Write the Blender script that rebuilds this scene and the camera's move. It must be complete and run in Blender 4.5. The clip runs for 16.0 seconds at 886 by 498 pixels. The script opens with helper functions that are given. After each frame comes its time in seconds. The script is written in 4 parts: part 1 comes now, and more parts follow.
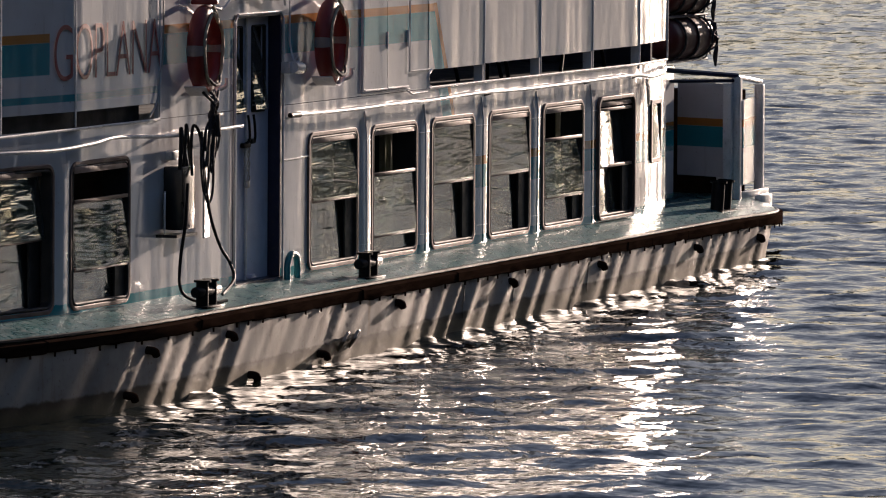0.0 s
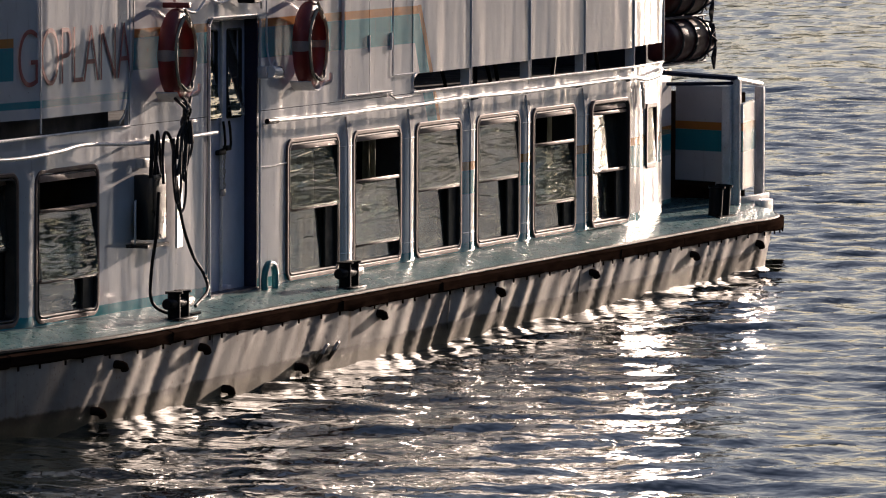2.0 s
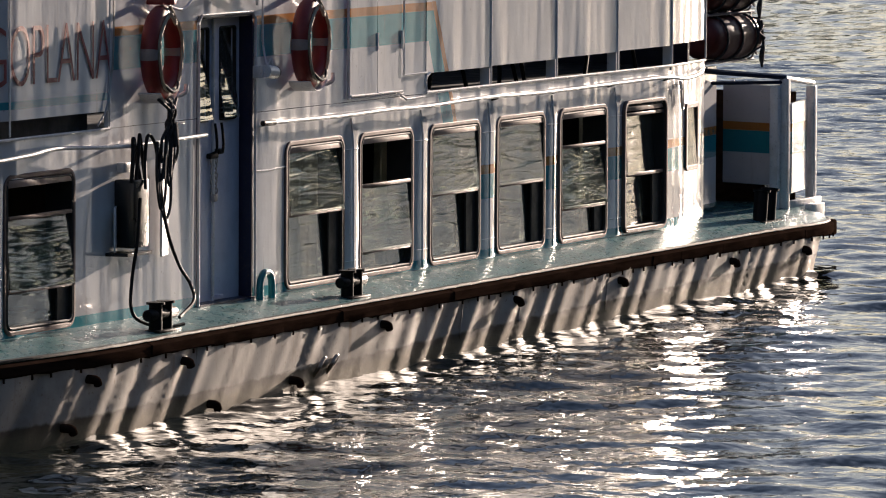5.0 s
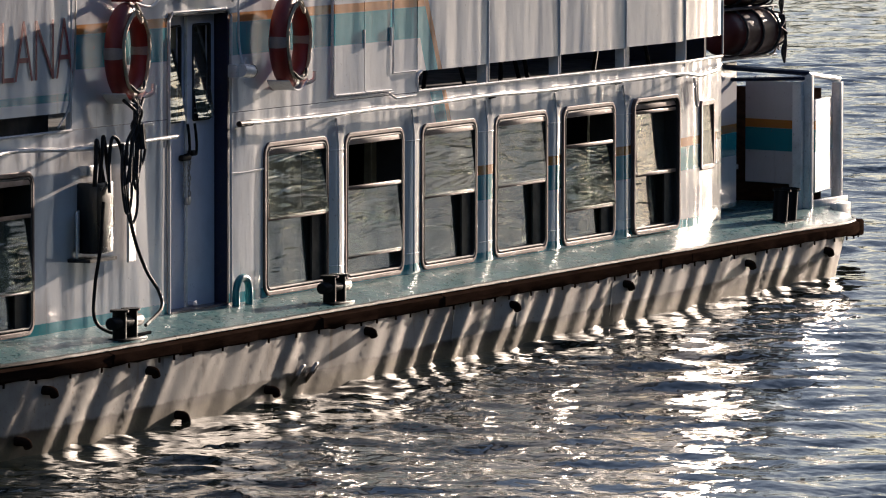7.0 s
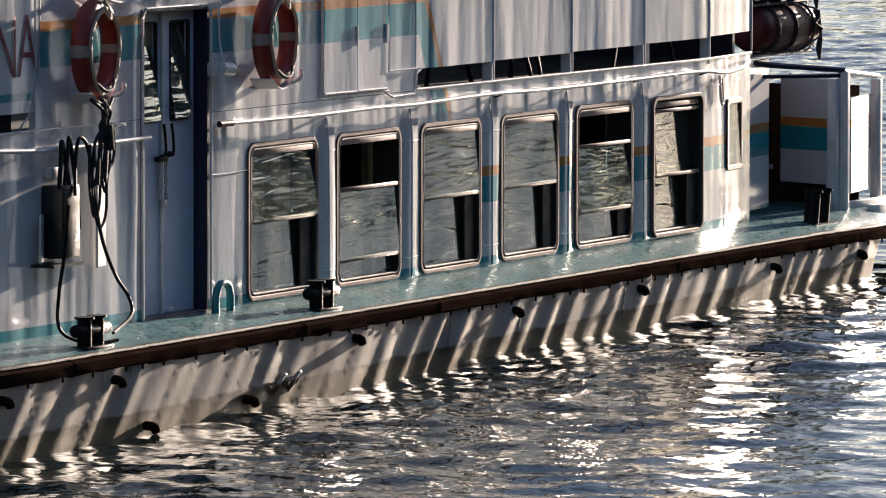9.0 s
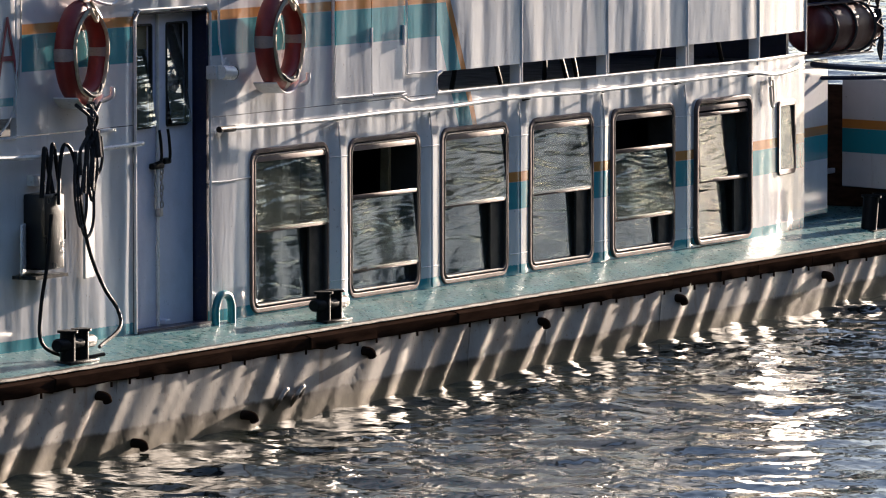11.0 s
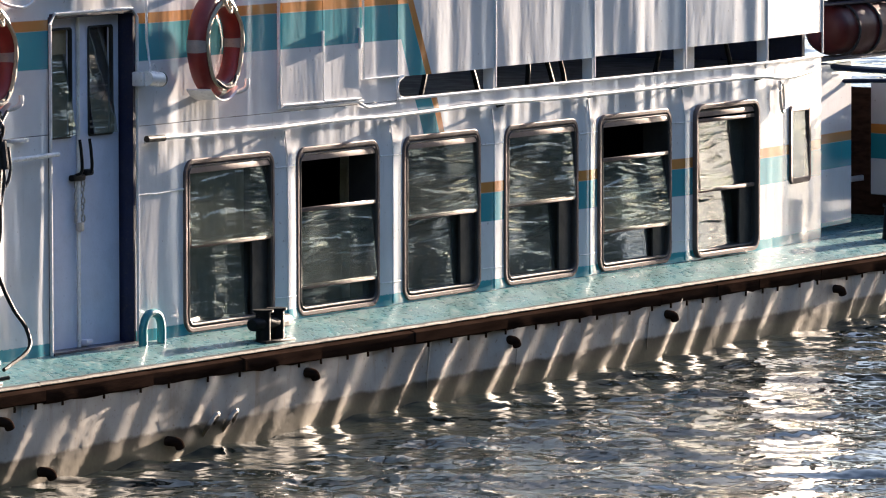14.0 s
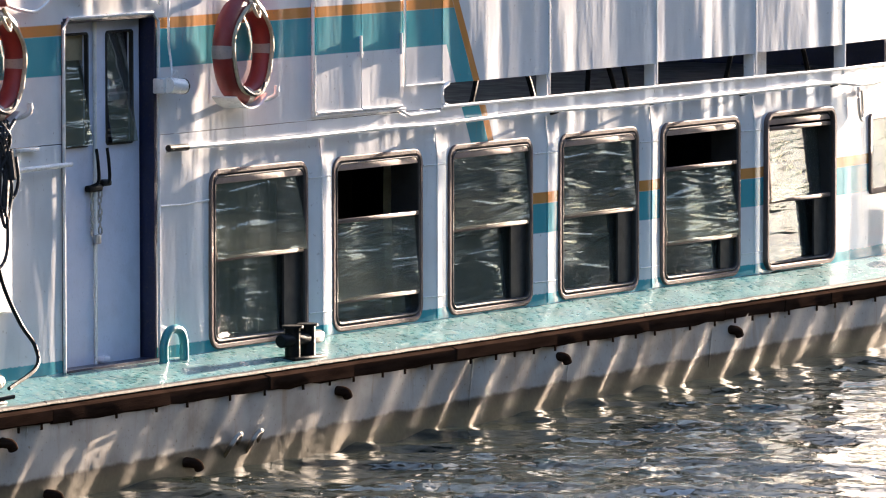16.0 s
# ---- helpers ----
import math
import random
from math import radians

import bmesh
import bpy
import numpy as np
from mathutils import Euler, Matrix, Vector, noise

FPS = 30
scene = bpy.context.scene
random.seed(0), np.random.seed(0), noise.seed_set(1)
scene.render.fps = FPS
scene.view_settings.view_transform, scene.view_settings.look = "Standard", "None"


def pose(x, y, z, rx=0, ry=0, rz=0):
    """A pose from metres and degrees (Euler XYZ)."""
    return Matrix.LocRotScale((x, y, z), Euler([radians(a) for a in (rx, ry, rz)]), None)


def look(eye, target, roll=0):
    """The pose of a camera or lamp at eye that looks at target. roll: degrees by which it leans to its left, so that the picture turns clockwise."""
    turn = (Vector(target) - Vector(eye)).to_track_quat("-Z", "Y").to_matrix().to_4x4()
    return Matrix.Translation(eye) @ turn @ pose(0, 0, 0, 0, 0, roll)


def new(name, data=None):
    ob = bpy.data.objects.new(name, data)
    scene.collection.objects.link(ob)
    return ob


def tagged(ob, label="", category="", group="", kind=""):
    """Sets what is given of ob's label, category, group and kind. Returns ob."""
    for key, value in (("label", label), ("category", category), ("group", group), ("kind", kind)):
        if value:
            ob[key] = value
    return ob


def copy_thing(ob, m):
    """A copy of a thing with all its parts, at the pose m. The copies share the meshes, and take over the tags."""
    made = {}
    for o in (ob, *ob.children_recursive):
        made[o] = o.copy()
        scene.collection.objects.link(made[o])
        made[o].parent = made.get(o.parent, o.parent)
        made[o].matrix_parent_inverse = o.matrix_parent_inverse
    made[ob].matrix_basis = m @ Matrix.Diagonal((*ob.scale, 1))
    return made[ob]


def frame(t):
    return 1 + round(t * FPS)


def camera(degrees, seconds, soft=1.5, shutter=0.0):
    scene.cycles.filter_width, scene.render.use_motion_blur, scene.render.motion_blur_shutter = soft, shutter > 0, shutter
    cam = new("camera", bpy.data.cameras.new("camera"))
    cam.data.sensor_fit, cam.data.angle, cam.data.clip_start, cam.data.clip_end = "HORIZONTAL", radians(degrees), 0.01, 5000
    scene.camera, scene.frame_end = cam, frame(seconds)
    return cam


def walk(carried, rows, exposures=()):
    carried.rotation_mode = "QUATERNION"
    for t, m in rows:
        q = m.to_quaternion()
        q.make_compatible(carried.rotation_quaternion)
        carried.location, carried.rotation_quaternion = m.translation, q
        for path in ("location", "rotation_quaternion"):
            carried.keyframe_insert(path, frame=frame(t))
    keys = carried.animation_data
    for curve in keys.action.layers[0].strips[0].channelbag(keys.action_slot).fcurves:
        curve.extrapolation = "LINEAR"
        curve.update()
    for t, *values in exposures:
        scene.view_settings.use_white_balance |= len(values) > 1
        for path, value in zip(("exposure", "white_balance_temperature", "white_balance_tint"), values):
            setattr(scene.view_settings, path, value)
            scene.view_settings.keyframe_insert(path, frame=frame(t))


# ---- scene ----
# ---- camera and path ----
LENS = 7.0
EYE = (-46.808, -18.317)
BOAT = [
    (0, 0.000, 0.000, 0.000),
    (1, -0.712, -0.004, 0.072),
    (2, -1.451, -0.006, 0.059),
    (3, -2.216, -0.006, -0.034),
    (4, -3.002, -0.003, -0.199),
    (5, -3.806, 0.002, -0.428),
    (6, -4.624, 0.010, -0.713),
    (7, -5.454, 0.022, -1.045),
    (8, -6.293, 0.040, -1.412),
    (9, -7.138, 0.063, -1.805),
    (10, -7.988, 0.092, -2.211),
    (11, -8.843, 0.128, -2.617),
    (12, -9.700, 0.171, -3.010),
    (13, -10.560, 0.220, -3.375),
    (14, -11.423, 0.274, -3.697),
    (15, -12.291, 0.332, -3.960),
    (16, -13.164, 0.391, -4.146),
]
PATH = [
    (0, 4.702, -69.7130, -4.4304, 0.100),
    (0.5, 4.698, -69.5729, -4.4397, -0.010),
    (1, 4.693, -69.3626, -4.4318, -0.116),
    (1.5, 4.689, -69.2317, -4.4344, -0.186),
    (2, 4.684, -69.2714, -4.4590, -0.056),
    (2.5, 4.680, -69.0724, -4.4908, -0.107),
    (3, 4.675, -68.8981, -4.5092, -0.104),
    (3.5, 4.670, -68.7407, -4.5468, -0.127),
    (4, 4.665, -68.5654, -4.5506, -0.034),
    (6.5, 4.638, -67.6781, -4.6405, -0.178),
    (7, 4.632, -67.5212, -4.6585, -0.200),
    (7.5, 4.626, -67.3174, -4.6515, -0.180),
    (8, 4.621, -67.1130, -4.6805, -0.119),
    (8.5, 4.615, -66.9406, -4.6970, -0.126),
    (9, 4.609, -66.7117, -4.7570, -0.201),
    (11.5, 4.579, -65.5224, -4.8180, -0.348),
    (12, 4.573, -65.4630, -4.8372, -0.381),
    (12.5, 4.567, -65.1626, -4.8880, -0.470),
    (13, 4.561, -64.8704, -4.9257, -0.453),
    (13.5, 4.555, -64.6613, -4.9095, -0.469),
    (14, 4.549, -64.3575, -4.9191, -0.468),
    (14.5, 4.544, -64.0247, -4.8659, -0.427),
    (15, 4.538, -63.6264, -4.8437, -0.376),
    (15.5, 4.532, -63.1835, -4.9056, -0.341),
    (16, 4.526, -62.7986, -4.9638, -0.443),
]
cam = camera(LENS, 16.0, soft=1.1)


def eye_pose(z, yaw, pitch, roll):
    return pose(EYE[0], EYE[1], z, 90 + pitch, 0, yaw) @ pose(0, 0, 0, 0, 0, roll)


walk(cam, [(t, eye_pose(z, a, b, c)) for t, z, a, b, c in PATH],
     exposures=[(0, 0.95, 5900, 24), (4, 1.27, 5850, 21), (9, 1.82, 5750, 18), (12, 2.55, 5800, 18), (14, 3.08, 5900, 18), (16, 3.6, 6050, 19)])

TRIM = 0.69      # the stern sits a little deeper than the bow
DRAUGHT = 0.15
LEVEL = 0.085      # height of the water


def boat_pose(x, y, a):
    return pose(x, y, 0, 0, 0, a) @ pose(0, 0, 0, 0, TRIM, 0) @ pose(0, 0, -DRAUGHT)


# ---- light: low evening sun from astern, clear sky ----
SUN_ELEV, SUN_AZ = 9.0, -5.5
world = bpy.data.worlds.new("sky")
scene.world = world
world.use_nodes = True
wn = world.node_tree.nodes
sky = wn.new("ShaderNodeTexSky")
sky.sky_type = "NISHITA"
sky.sun_disc = False
sky.sun_elevation = radians(SUN_ELEV)
sky.sun_rotation = radians(90 - SUN_AZ)
sky.dust_density, sky.ozone_density = 0.9, 1.6
world.node_tree.links.new(sky.outputs[0], wn["Background"].inputs[0])
wn["Background"].inputs[1].default_value = 0.05
sun = new("sun", bpy.data.lights.new("sun", "SUN"))
sun.data.energy = 5.0
sun.data.angle = radians(0.6)
sun.data.color = (1.0, 0.80, 0.55)
sd = Vector((math.cos(radians(SUN_ELEV)) * math.cos(radians(SUN_AZ)), math.cos(radians(SUN_ELEV)) * math.sin(radians(SUN_AZ)), math.sin(radians(SUN_ELEV))))
sun.matrix_world = look(sd * 60, (0, 0, 0))


# ---- materials ----
class Nodes:
    """A small wrapper to write node trees in few lines."""

    def __init__(self, name):
        self.mat = bpy.data.materials.new(name)
        self.mat.use_nodes = True
        self.tree = self.mat.node_tree
        self.bsdf = self.tree.nodes["Principled BSDF"]
        self.coord = self.tree.nodes.new("ShaderNodeTexCoord").outputs["Object"]

    def link(self, a, b):
        self.tree.links.new(a, b)

    def put(self, sock, v):
        if isinstance(v, bpy.types.NodeSocket):
            self.link(v, sock)
        elif isinstance(v, tuple) and len(v) == 3 and sock.type == "RGBA":
            sock.default_value = (*v, 1)
        else:
            sock.default_value = v

    def math(self, op, a, b=0.0, c=0.0):
        n = self.tree.nodes.new("ShaderNodeMath")
        n.operation = op
        for s, v in zip(n.inputs, (a, b, c)):
            self.put(s, v)
        return n.outputs[0]

    def noise(self, scale, detail=4.0, stretch=(1, 1, 1), rough=0.55, swirl=0.0):
        m = self.tree.nodes.new("ShaderNodeMapping")
        m.inputs["Scale"].default_value = stretch
        self.link(self.coord, m.inputs["Vector"])
        n = self.tree.nodes.new("ShaderNodeTexNoise")
        n.inputs["Scale"].default_value, n.inputs["Detail"].default_value, n.inputs["Roughness"].default_value = scale, detail, rough
        n.inputs["Distortion"].default_value = swirl
        self.link(m.outputs[0], n.inputs["Vector"])
        return n.outputs["Fac"]

    def ramp(self, v, lo, hi, a=0.0, b=1.0):
        n = self.tree.nodes.new("ShaderNodeMapRange")
        n.interpolation_type = "SMOOTHSTEP"
        for s, x in zip(n.inputs, (v, lo, hi, a, b)):
            self.put(s, x)
        return n.outputs[0]

    def mix(self, f, a, b):
        n = self.tree.nodes.new("ShaderNodeMix")
        n.data_type = "RGBA"
        self.put(n.inputs[0], f)
        self.put(n.inputs[6], a)
        self.put(n.inputs[7], b)
        return n.outputs[2]

    def axis(self):
        n = self.tree.nodes.new("ShaderNodeSeparateXYZ")
        self.link(self.coord, n.inputs[0])
        return n.outputs

    def bump(self, h, strength, distance):
        n = self.tree.nodes.new("ShaderNodeBump")
        n.inputs["Strength"].default_value, n.inputs["Distance"].default_value = strength, distance
        self.link(h, n.inputs["Height"])
        if self.bsdf.inputs["Normal"].links:
            self.link(self.bsdf.inputs["Normal"].links[0].from_socket, n.inputs["Normal"])
        self.link(n.outputs[0], self.bsdf.inputs["Normal"])

    def done(self, **kw):
        for k, v in kw.items():
            self.put(self.bsdf.inputs[k.replace("_", " ")], v)
        return self.mat


def band(n, v, lo, hi, soft=0.004):
    return n.math("MULTIPLY", n.ramp(v, lo - soft, lo + soft), n.ramp(v, hi - soft, hi + soft, 1.0, 0.0))


def worn(name, col, rough=0.45, var=0.25, scale=7.0, dirt=(0.10, 0.07, 0.05), dirty=0.35, metal=0.0, bump=0.25, stretch=(1, 1, 1), depth=0.004, spec=0.5):
    """Painted or bare surface with patches, fine grain and dirt."""
    n = Nodes(name)
    a, b = n.noise(scale, 5, stretch), n.noise(scale * 9, 4, stretch)
    dark = tuple(c * (1 - var) for c in col)
    c = n.mix(n.ramp(a, 0.35, 0.7), col, dark)
    c = n.mix(n.math("MULTIPLY", n.ramp(b, 0.55, 0.75), dirty), c, dirt)
    n.bump(b, bump, depth)
    return n.done(Base_Color=c, Metallic=metal, Specular_IOR_Level=spec, Roughness=n.ramp(a, 0.2, 0.8, rough * 0.75, min(1, rough * 1.3)))


WHITE, TEAL, ORANGE = (0.74, 0.74, 0.76), (0.03, 0.27, 0.33), (0.62, 0.25, 0.05)


def wall_paint():
    """White gloss paint on plate, with the teal and orange livery and rust weeps."""
    n = Nodes("wall_paint")
    x, y, z = n.axis()
    big, fine, weep = n.noise(3.0, 5), n.noise(34, 4), n.noise(7.0, 5, (2.4, 1, 0.25))
    # the slanting boundary where the livery drops from the upper to the lower level
    slant = n.math("ADD", x, n.math("MULTIPLY", z, 0.47))
    fore = n.ramp(slant, 3.72, 3.728, 1.0, 0.0)
    aft = n.ramp(slant, 3.785, 3.793)
    diag = n.math("MULTIPLY", band(n, slant, 3.724, 3.789), band(n, z, 1.40, 2.60))
    diag_teal = n.math("MULTIPLY", band(n, slant, 3.54, 3.724), band(n, z, 1.24, 2.54))
    teal = n.math("MULTIPLY", band(n, z, 2.332, 2.538), fore)
    low_teal = n.math("MULTIPLY", band(n, z, 1.205, 1.376), aft)
    orange = n.math("MULTIPLY", band(n, z, 2.538, 2.596), fore)
    low_orange = n.math("MULTIPLY", band(n, z, 1.376, 1.44), aft)
    foot = n.ramp(n.math("ADD", z, n.math("MULTIPLY", fine, 0.02)), 0.862, 0.868, 1.0, 0.0)
    t = n.math("MAXIMUM", n.math("MAXIMUM", teal, low_teal), n.math("MAXIMUM", diag_teal, foot))
    under = n.math("MULTIPLY", band(n, x, -8.6, -2.72), band(n, z, 2.152, 2.199))
    t = n.math("MAXIMUM", t, under)
    o = n.math("MAXIMUM", n.math("MAXIMUM", orange, low_orange), diag)
    # white board with the name
    board = n.math("MULTIPLY", band(n, x, -4.42, -2.62), band(n, z, 2.22, 2.66))
    keep = n.math("SUBTRACT", 1.0, board)
    c = n.mix(n.ramp(big, 0.3, 0.75), WHITE, (0.64, 0.64, 0.66))
    c = n.mix(n.math("MULTIPLY", t, keep), c, n.mix(big, TEAL, (0.05, 0.33, 0.40)))
    c = n.mix(n.math("MULTIPLY", o, keep), c, n.mix(big, ORANGE, (0.5, 0.22, 0.06)))
    c = n.mix(n.math("MULTIPLY", n.ramp(weep, 0.60, 0.78), 0.35), c, (0.22, 0.14, 0.09))
    c = n.mix(n.math("MULTIPLY", n.ramp(fine, 0.66, 0.74), 0.5), c, (0.20, 0.15, 0.12))
    n.bump(n.noise(4.0, 2, (2.2, 1, 0.5)), 0.25, 0.012)
    n.bump(fine, 0.12, 0.004)
    return n.done(Base_Color=c, Roughness=n.ramp(big, 0.2, 0.8, 0.13, 0.24), Specular_IOR_Level=0.9, Coat_Weight=0.8, Coat_Roughness=0.09, Coat_IOR=1.8)


def hull_paint():
    """Dull white hull paint over dented plate, with a brown waterline and rust."""
    n = Nodes("hull_paint")
    x, y, z = n.axis()
    big, fine, run = n.noise(2.5, 6), n.noise(40, 4), n.noise(6.0, 5, (2.5, 1, 0.22))
    level = n.math("SUBTRACT", z, n.math("MULTIPLY", x, 0.012))
    level = n.math("ADD", level, n.math("MULTIPLY", n.noise(9, 4), 0.05))
    c = n.mix(n.ramp(big, 0.3, 0.72), (0.43, 0.40, 0.36), (0.22, 0.19, 0.165))
    c = n.mix(n.math("MULTIPLY", n.ramp(run, 0.55, 0.75), 0.5), c, (0.22, 0.13, 0.07))
    c = n.mix(n.math("MULTIPLY", n.ramp(fine, 0.62, 0.72), 0.6), c, (0.16, 0.10, 0.06))
    c = n.mix(n.ramp(level, 0.385, 0.41, 1.0, 0.0), c, n.mix(n.ramp(level, 0.31, 0.40), n.mix(fine, (0.10, 0.075, 0.035), (0.19, 0.14, 0.075)), n.mix(fine, (0.03, 0.018, 0.01), (0.09, 0.055, 0.03))))
    n.bump(big, 0.15, 0.02)
    n.bump(fine, 0.08, 0.003)
    return n.done(Base_Color=c, Roughness=n.ramp(big, 0.2, 0.8, 0.42, 0.56), Specular_IOR_Level=0.4)


def deck_paint():
    n = Nodes("deck_paint")
    a, b = n.noise(4, 6), n.noise(26, 5)
    c = n.mix(n.ramp(a, 0.3, 0.7), (0.05, 0.165, 0.175), (0.03, 0.10, 0.11))
    c = n.mix(n.math("MULTIPLY", n.ramp(b, 0.56, 0.68), 0.7), c, (0.17, 0.2, 0.2))
    n.bump(b, 0.5, 0.008)
    return n.done(Base_Color=c, Roughness=n.ramp(b, 0.3, 0.7, 0.22, 0.5))


def glass_pane():
    """Old window glass, not quite flat."""
    n = Nodes("window_glass")
    n.bump(n.noise(4.2, 2, (0.32, 1, 2.6), swirl=0.8), 1.0, 0.005)
    n.bump(n.noise(1.6, 1), 1.0, 0.014)
    return n.done(Base_Color=(0.62, 0.68, 0.65), Roughness=0.015, Transmission_Weight=0.95, IOR=2.6)


def water_surface():
    n = Nodes("river_water")
    n.bump(n.noise(9.0, 1), 1.0, 0.007)
    return n.done(Base_Color=(0.012, 0.016, 0.013), Roughness=0.075, IOR=1.333, Specular_IOR_Level=0.3)


M_WALL, M_HULL, M_DECK, M_GLASS, M_WATER = wall_paint(), hull_paint(), deck_paint(), glass_pane(), water_surface()
M_ALU = worn("aluminium_frame", (0.13, 0.092, 0.085), 0.5, metal=0.5, dirty=0.3)
M_HEAD = worn("brown_window_header", (0.30, 0.20, 0.17), 0.5)
M_SEAL_BLACK = worn("seal_and_recess_black", (0.010, 0.009, 0.010), 0.6, dirty=0.0)
M_NAVY = worn("navy_paint", (0.008, 0.012, 0.045), 0.35)
M_BLACK = worn("black_paint_and_gap", (0.008, 0.008, 0.009), 0.45, dirty=0.0, spec=0.1)
M_RUBBER = worn("black_rubber", (0.009, 0.009, 0.01), 0.6, dirty=0.0, spec=0.12)
M_WOOD = worn("weathered_wood_and_gap", (0.030, 0.018, 0.013), 0.9, var=0.5, scale=9, stretch=(0.4, 1, 3), bump=0.35, depth=0.01, dirt=(0.05, 0.03, 0.02), spec=0.0)
M_RAIL = worn("rail_paint", (0.70, 0.70, 0.71), 0.28)
M_DOOR = worn("door_paint", (0.56, 0.59, 0.72), 0.35, var=0.1, dirty=0.12)
M_TEALGLOSS = worn("teal_gloss", (0.03, 0.24, 0.27), 0.3)
M_RED = worn("lifebuoy_red", (0.22, 0.018, 0.014), 0.5, var=0.2, dirty=0.15)
M_TAPE = worn("reflective_tape", (0.33, 0.26, 0.24), 0.4)
M_ROPE = worn("rope", (0.42, 0.36, 0.26), 0.85, scale=40)
M_DARKROPE = worn("dark_rope", (0.016, 0.016, 0.022), 0.8, scale=40)
M_LETTER = worn("letter_paint", (0.30, 0.05, 0.06), 0.4)
M_INNER = worn("cabin_panel", (0.10, 0.07, 0.05), 0.6)
M_CURTAIN = worn("curtain_cloth", (0.36, 0.37, 0.30), 0.95, var=0.2)
M_RAFT = worn("raft_case", (0.075, 0.013, 0.012), 0.45, spec=0.3, dirty=0.2, dirt=(0.03, 0.015, 0.012))
M_EDGE = worn("rusty_edge_steel", (0.045, 0.036, 0.03), 0.4, var=0.6, spec=0.4)
# dark grey that stands in for the shade inside the slots
M_SLOT_DARK = worn("slot_shade_dark", (0.03, 0.032, 0.04), 0.6)
M_UNSEEN_BANK = worn("unseen_bank_foliage", (0.05, 0.06, 0.03), 0.9, scale=0.3, var=0.6)
M_STEEL = worn("galvanised_steel", (0.45, 0.44, 0.43), 0.4, metal=0.6)
M_BLIND = worn("tan_blind_board", (0.34, 0.27, 0.16), 0.7, var=0.2)
M_BOX = worn("dark_case", (0.010, 0.011, 0.013), 0.3, dirty=0.0)


# ---- mesh helpers ----
def part(name, bm, material, parent=None, label="", smooth=True):
    me = bpy.data.meshes.new(name)
    bm.to_mesh(me)
    bm.free()
    me.materials.append(material)
    if smooth:
        me.shade_smooth()
        me.set_sharp_from_angle(angle=radians(40))
    ob = new(name, me)
    ob.parent = parent
    return tagged(ob, label)


def box(bm, x0, x1, y0, y1, z0, z1, bevel=0.0):
    r = bmesh.ops.create_cube(bm, size=1, matrix=Matrix.Translation(((x0 + x1) / 2, (y0 + y1) / 2, (z0 + z1) / 2)) @ Matrix.Diagonal((abs(x1 - x0), abs(y1 - y0), abs(z1 - z0), 1)))
    if bevel:
        es = list({e for v in r["verts"] for e in v.link_edges})
        bmesh.ops.bevel(bm, geom=es, offset=bevel, segments=2, affect="EDGES", profile=0.5)
    return bm


def B(*a, bevel=0.0):
    return box(bmesh.new(), *a, bevel=bevel)


def tube(bm, pts, r, seg=8, closed=False):
    """A round bar along points."""
    pts = [Vector(p) for p in pts]
    rings, k = [], len(pts)
    for i, p in enumerate(pts):
        a, b = (pts[i - 1], pts[(i + 1) % k]) if closed else (pts[max(0, i - 1)], pts[min(k - 1, i + 1)])
        d = (b - a).normalized()
        u = d.cross(Vector((0.31, 0.2, 0.93))).normalized()
        w = d.cross(u)
        rr = r(i / (k - 1)) if callable(r) else r
        rings.append([bm.verts.new(p + (u * math.cos(s) + w * math.sin(s)) * rr) for s in (2 * math.pi * j / seg for j in range(seg))])
    for i in range(k if closed else k - 1):
        a, b = rings[i], rings[(i + 1) % k]
        for j in range(seg):
            bm.faces.new((a[j], a[(j + 1) % seg], b[(j + 1) % seg], b[j]))
    if not closed:
        bm.faces.new(rings[0][::-1])
        bm.faces.new(rings[-1])
    return bm


def T(pts, r, seg=8, closed=False):
    return tube(bmesh.new(), pts, r, seg, closed)


def curve_pts(ctrl, n=10):
    """Catmull-Rom through control points."""
    c = [Vector(p) for p in ctrl]
    c = [c[0] * 2 - c[1]] + c + [c[-1] * 2 - c[-2]]
    out = []
    for i in range(1, len(c) - 2):
        p0, p1, p2, p3 = c[i - 1:i + 3]
        for j in range(n):
            t = j / n
            out.append(0.5 * ((2 * p1) + (p2 - p0) * t + (2 * p0 - 5 * p1 + 4 * p2 - p3) * t * t + (3 * p1 - p0 - 3 * p2 + p3) * t ** 3))
    return out + [c[-2]]


def rrect(x0, x1, z0, z1, r, n=6):
    out = []
    for cx, cz, a0 in ((x1 - r, z1 - r, 0), (x0 + r, z1 - r, 90), (x0 + r, z0 + r, 180), (x1 - r, z0 + r, 270)):
        out += [(cx + r * math.cos(radians(a0 + 90 * k / n)), cz + r * math.sin(radians(a0 + 90 * k / n))) for k in range(n + 1)]
    return out


def wy(x):
    """The deckhouse side: straight, rounding inboard at the stern."""
    if x < -4.0:
        return 0.09 * -(x + 4.0) + 0.03 * (x + 4.0) ** 2
    return 0.0 if x < 7.0 else 0.12 * (x - 7.0) ** 2 / (x - 6.75)


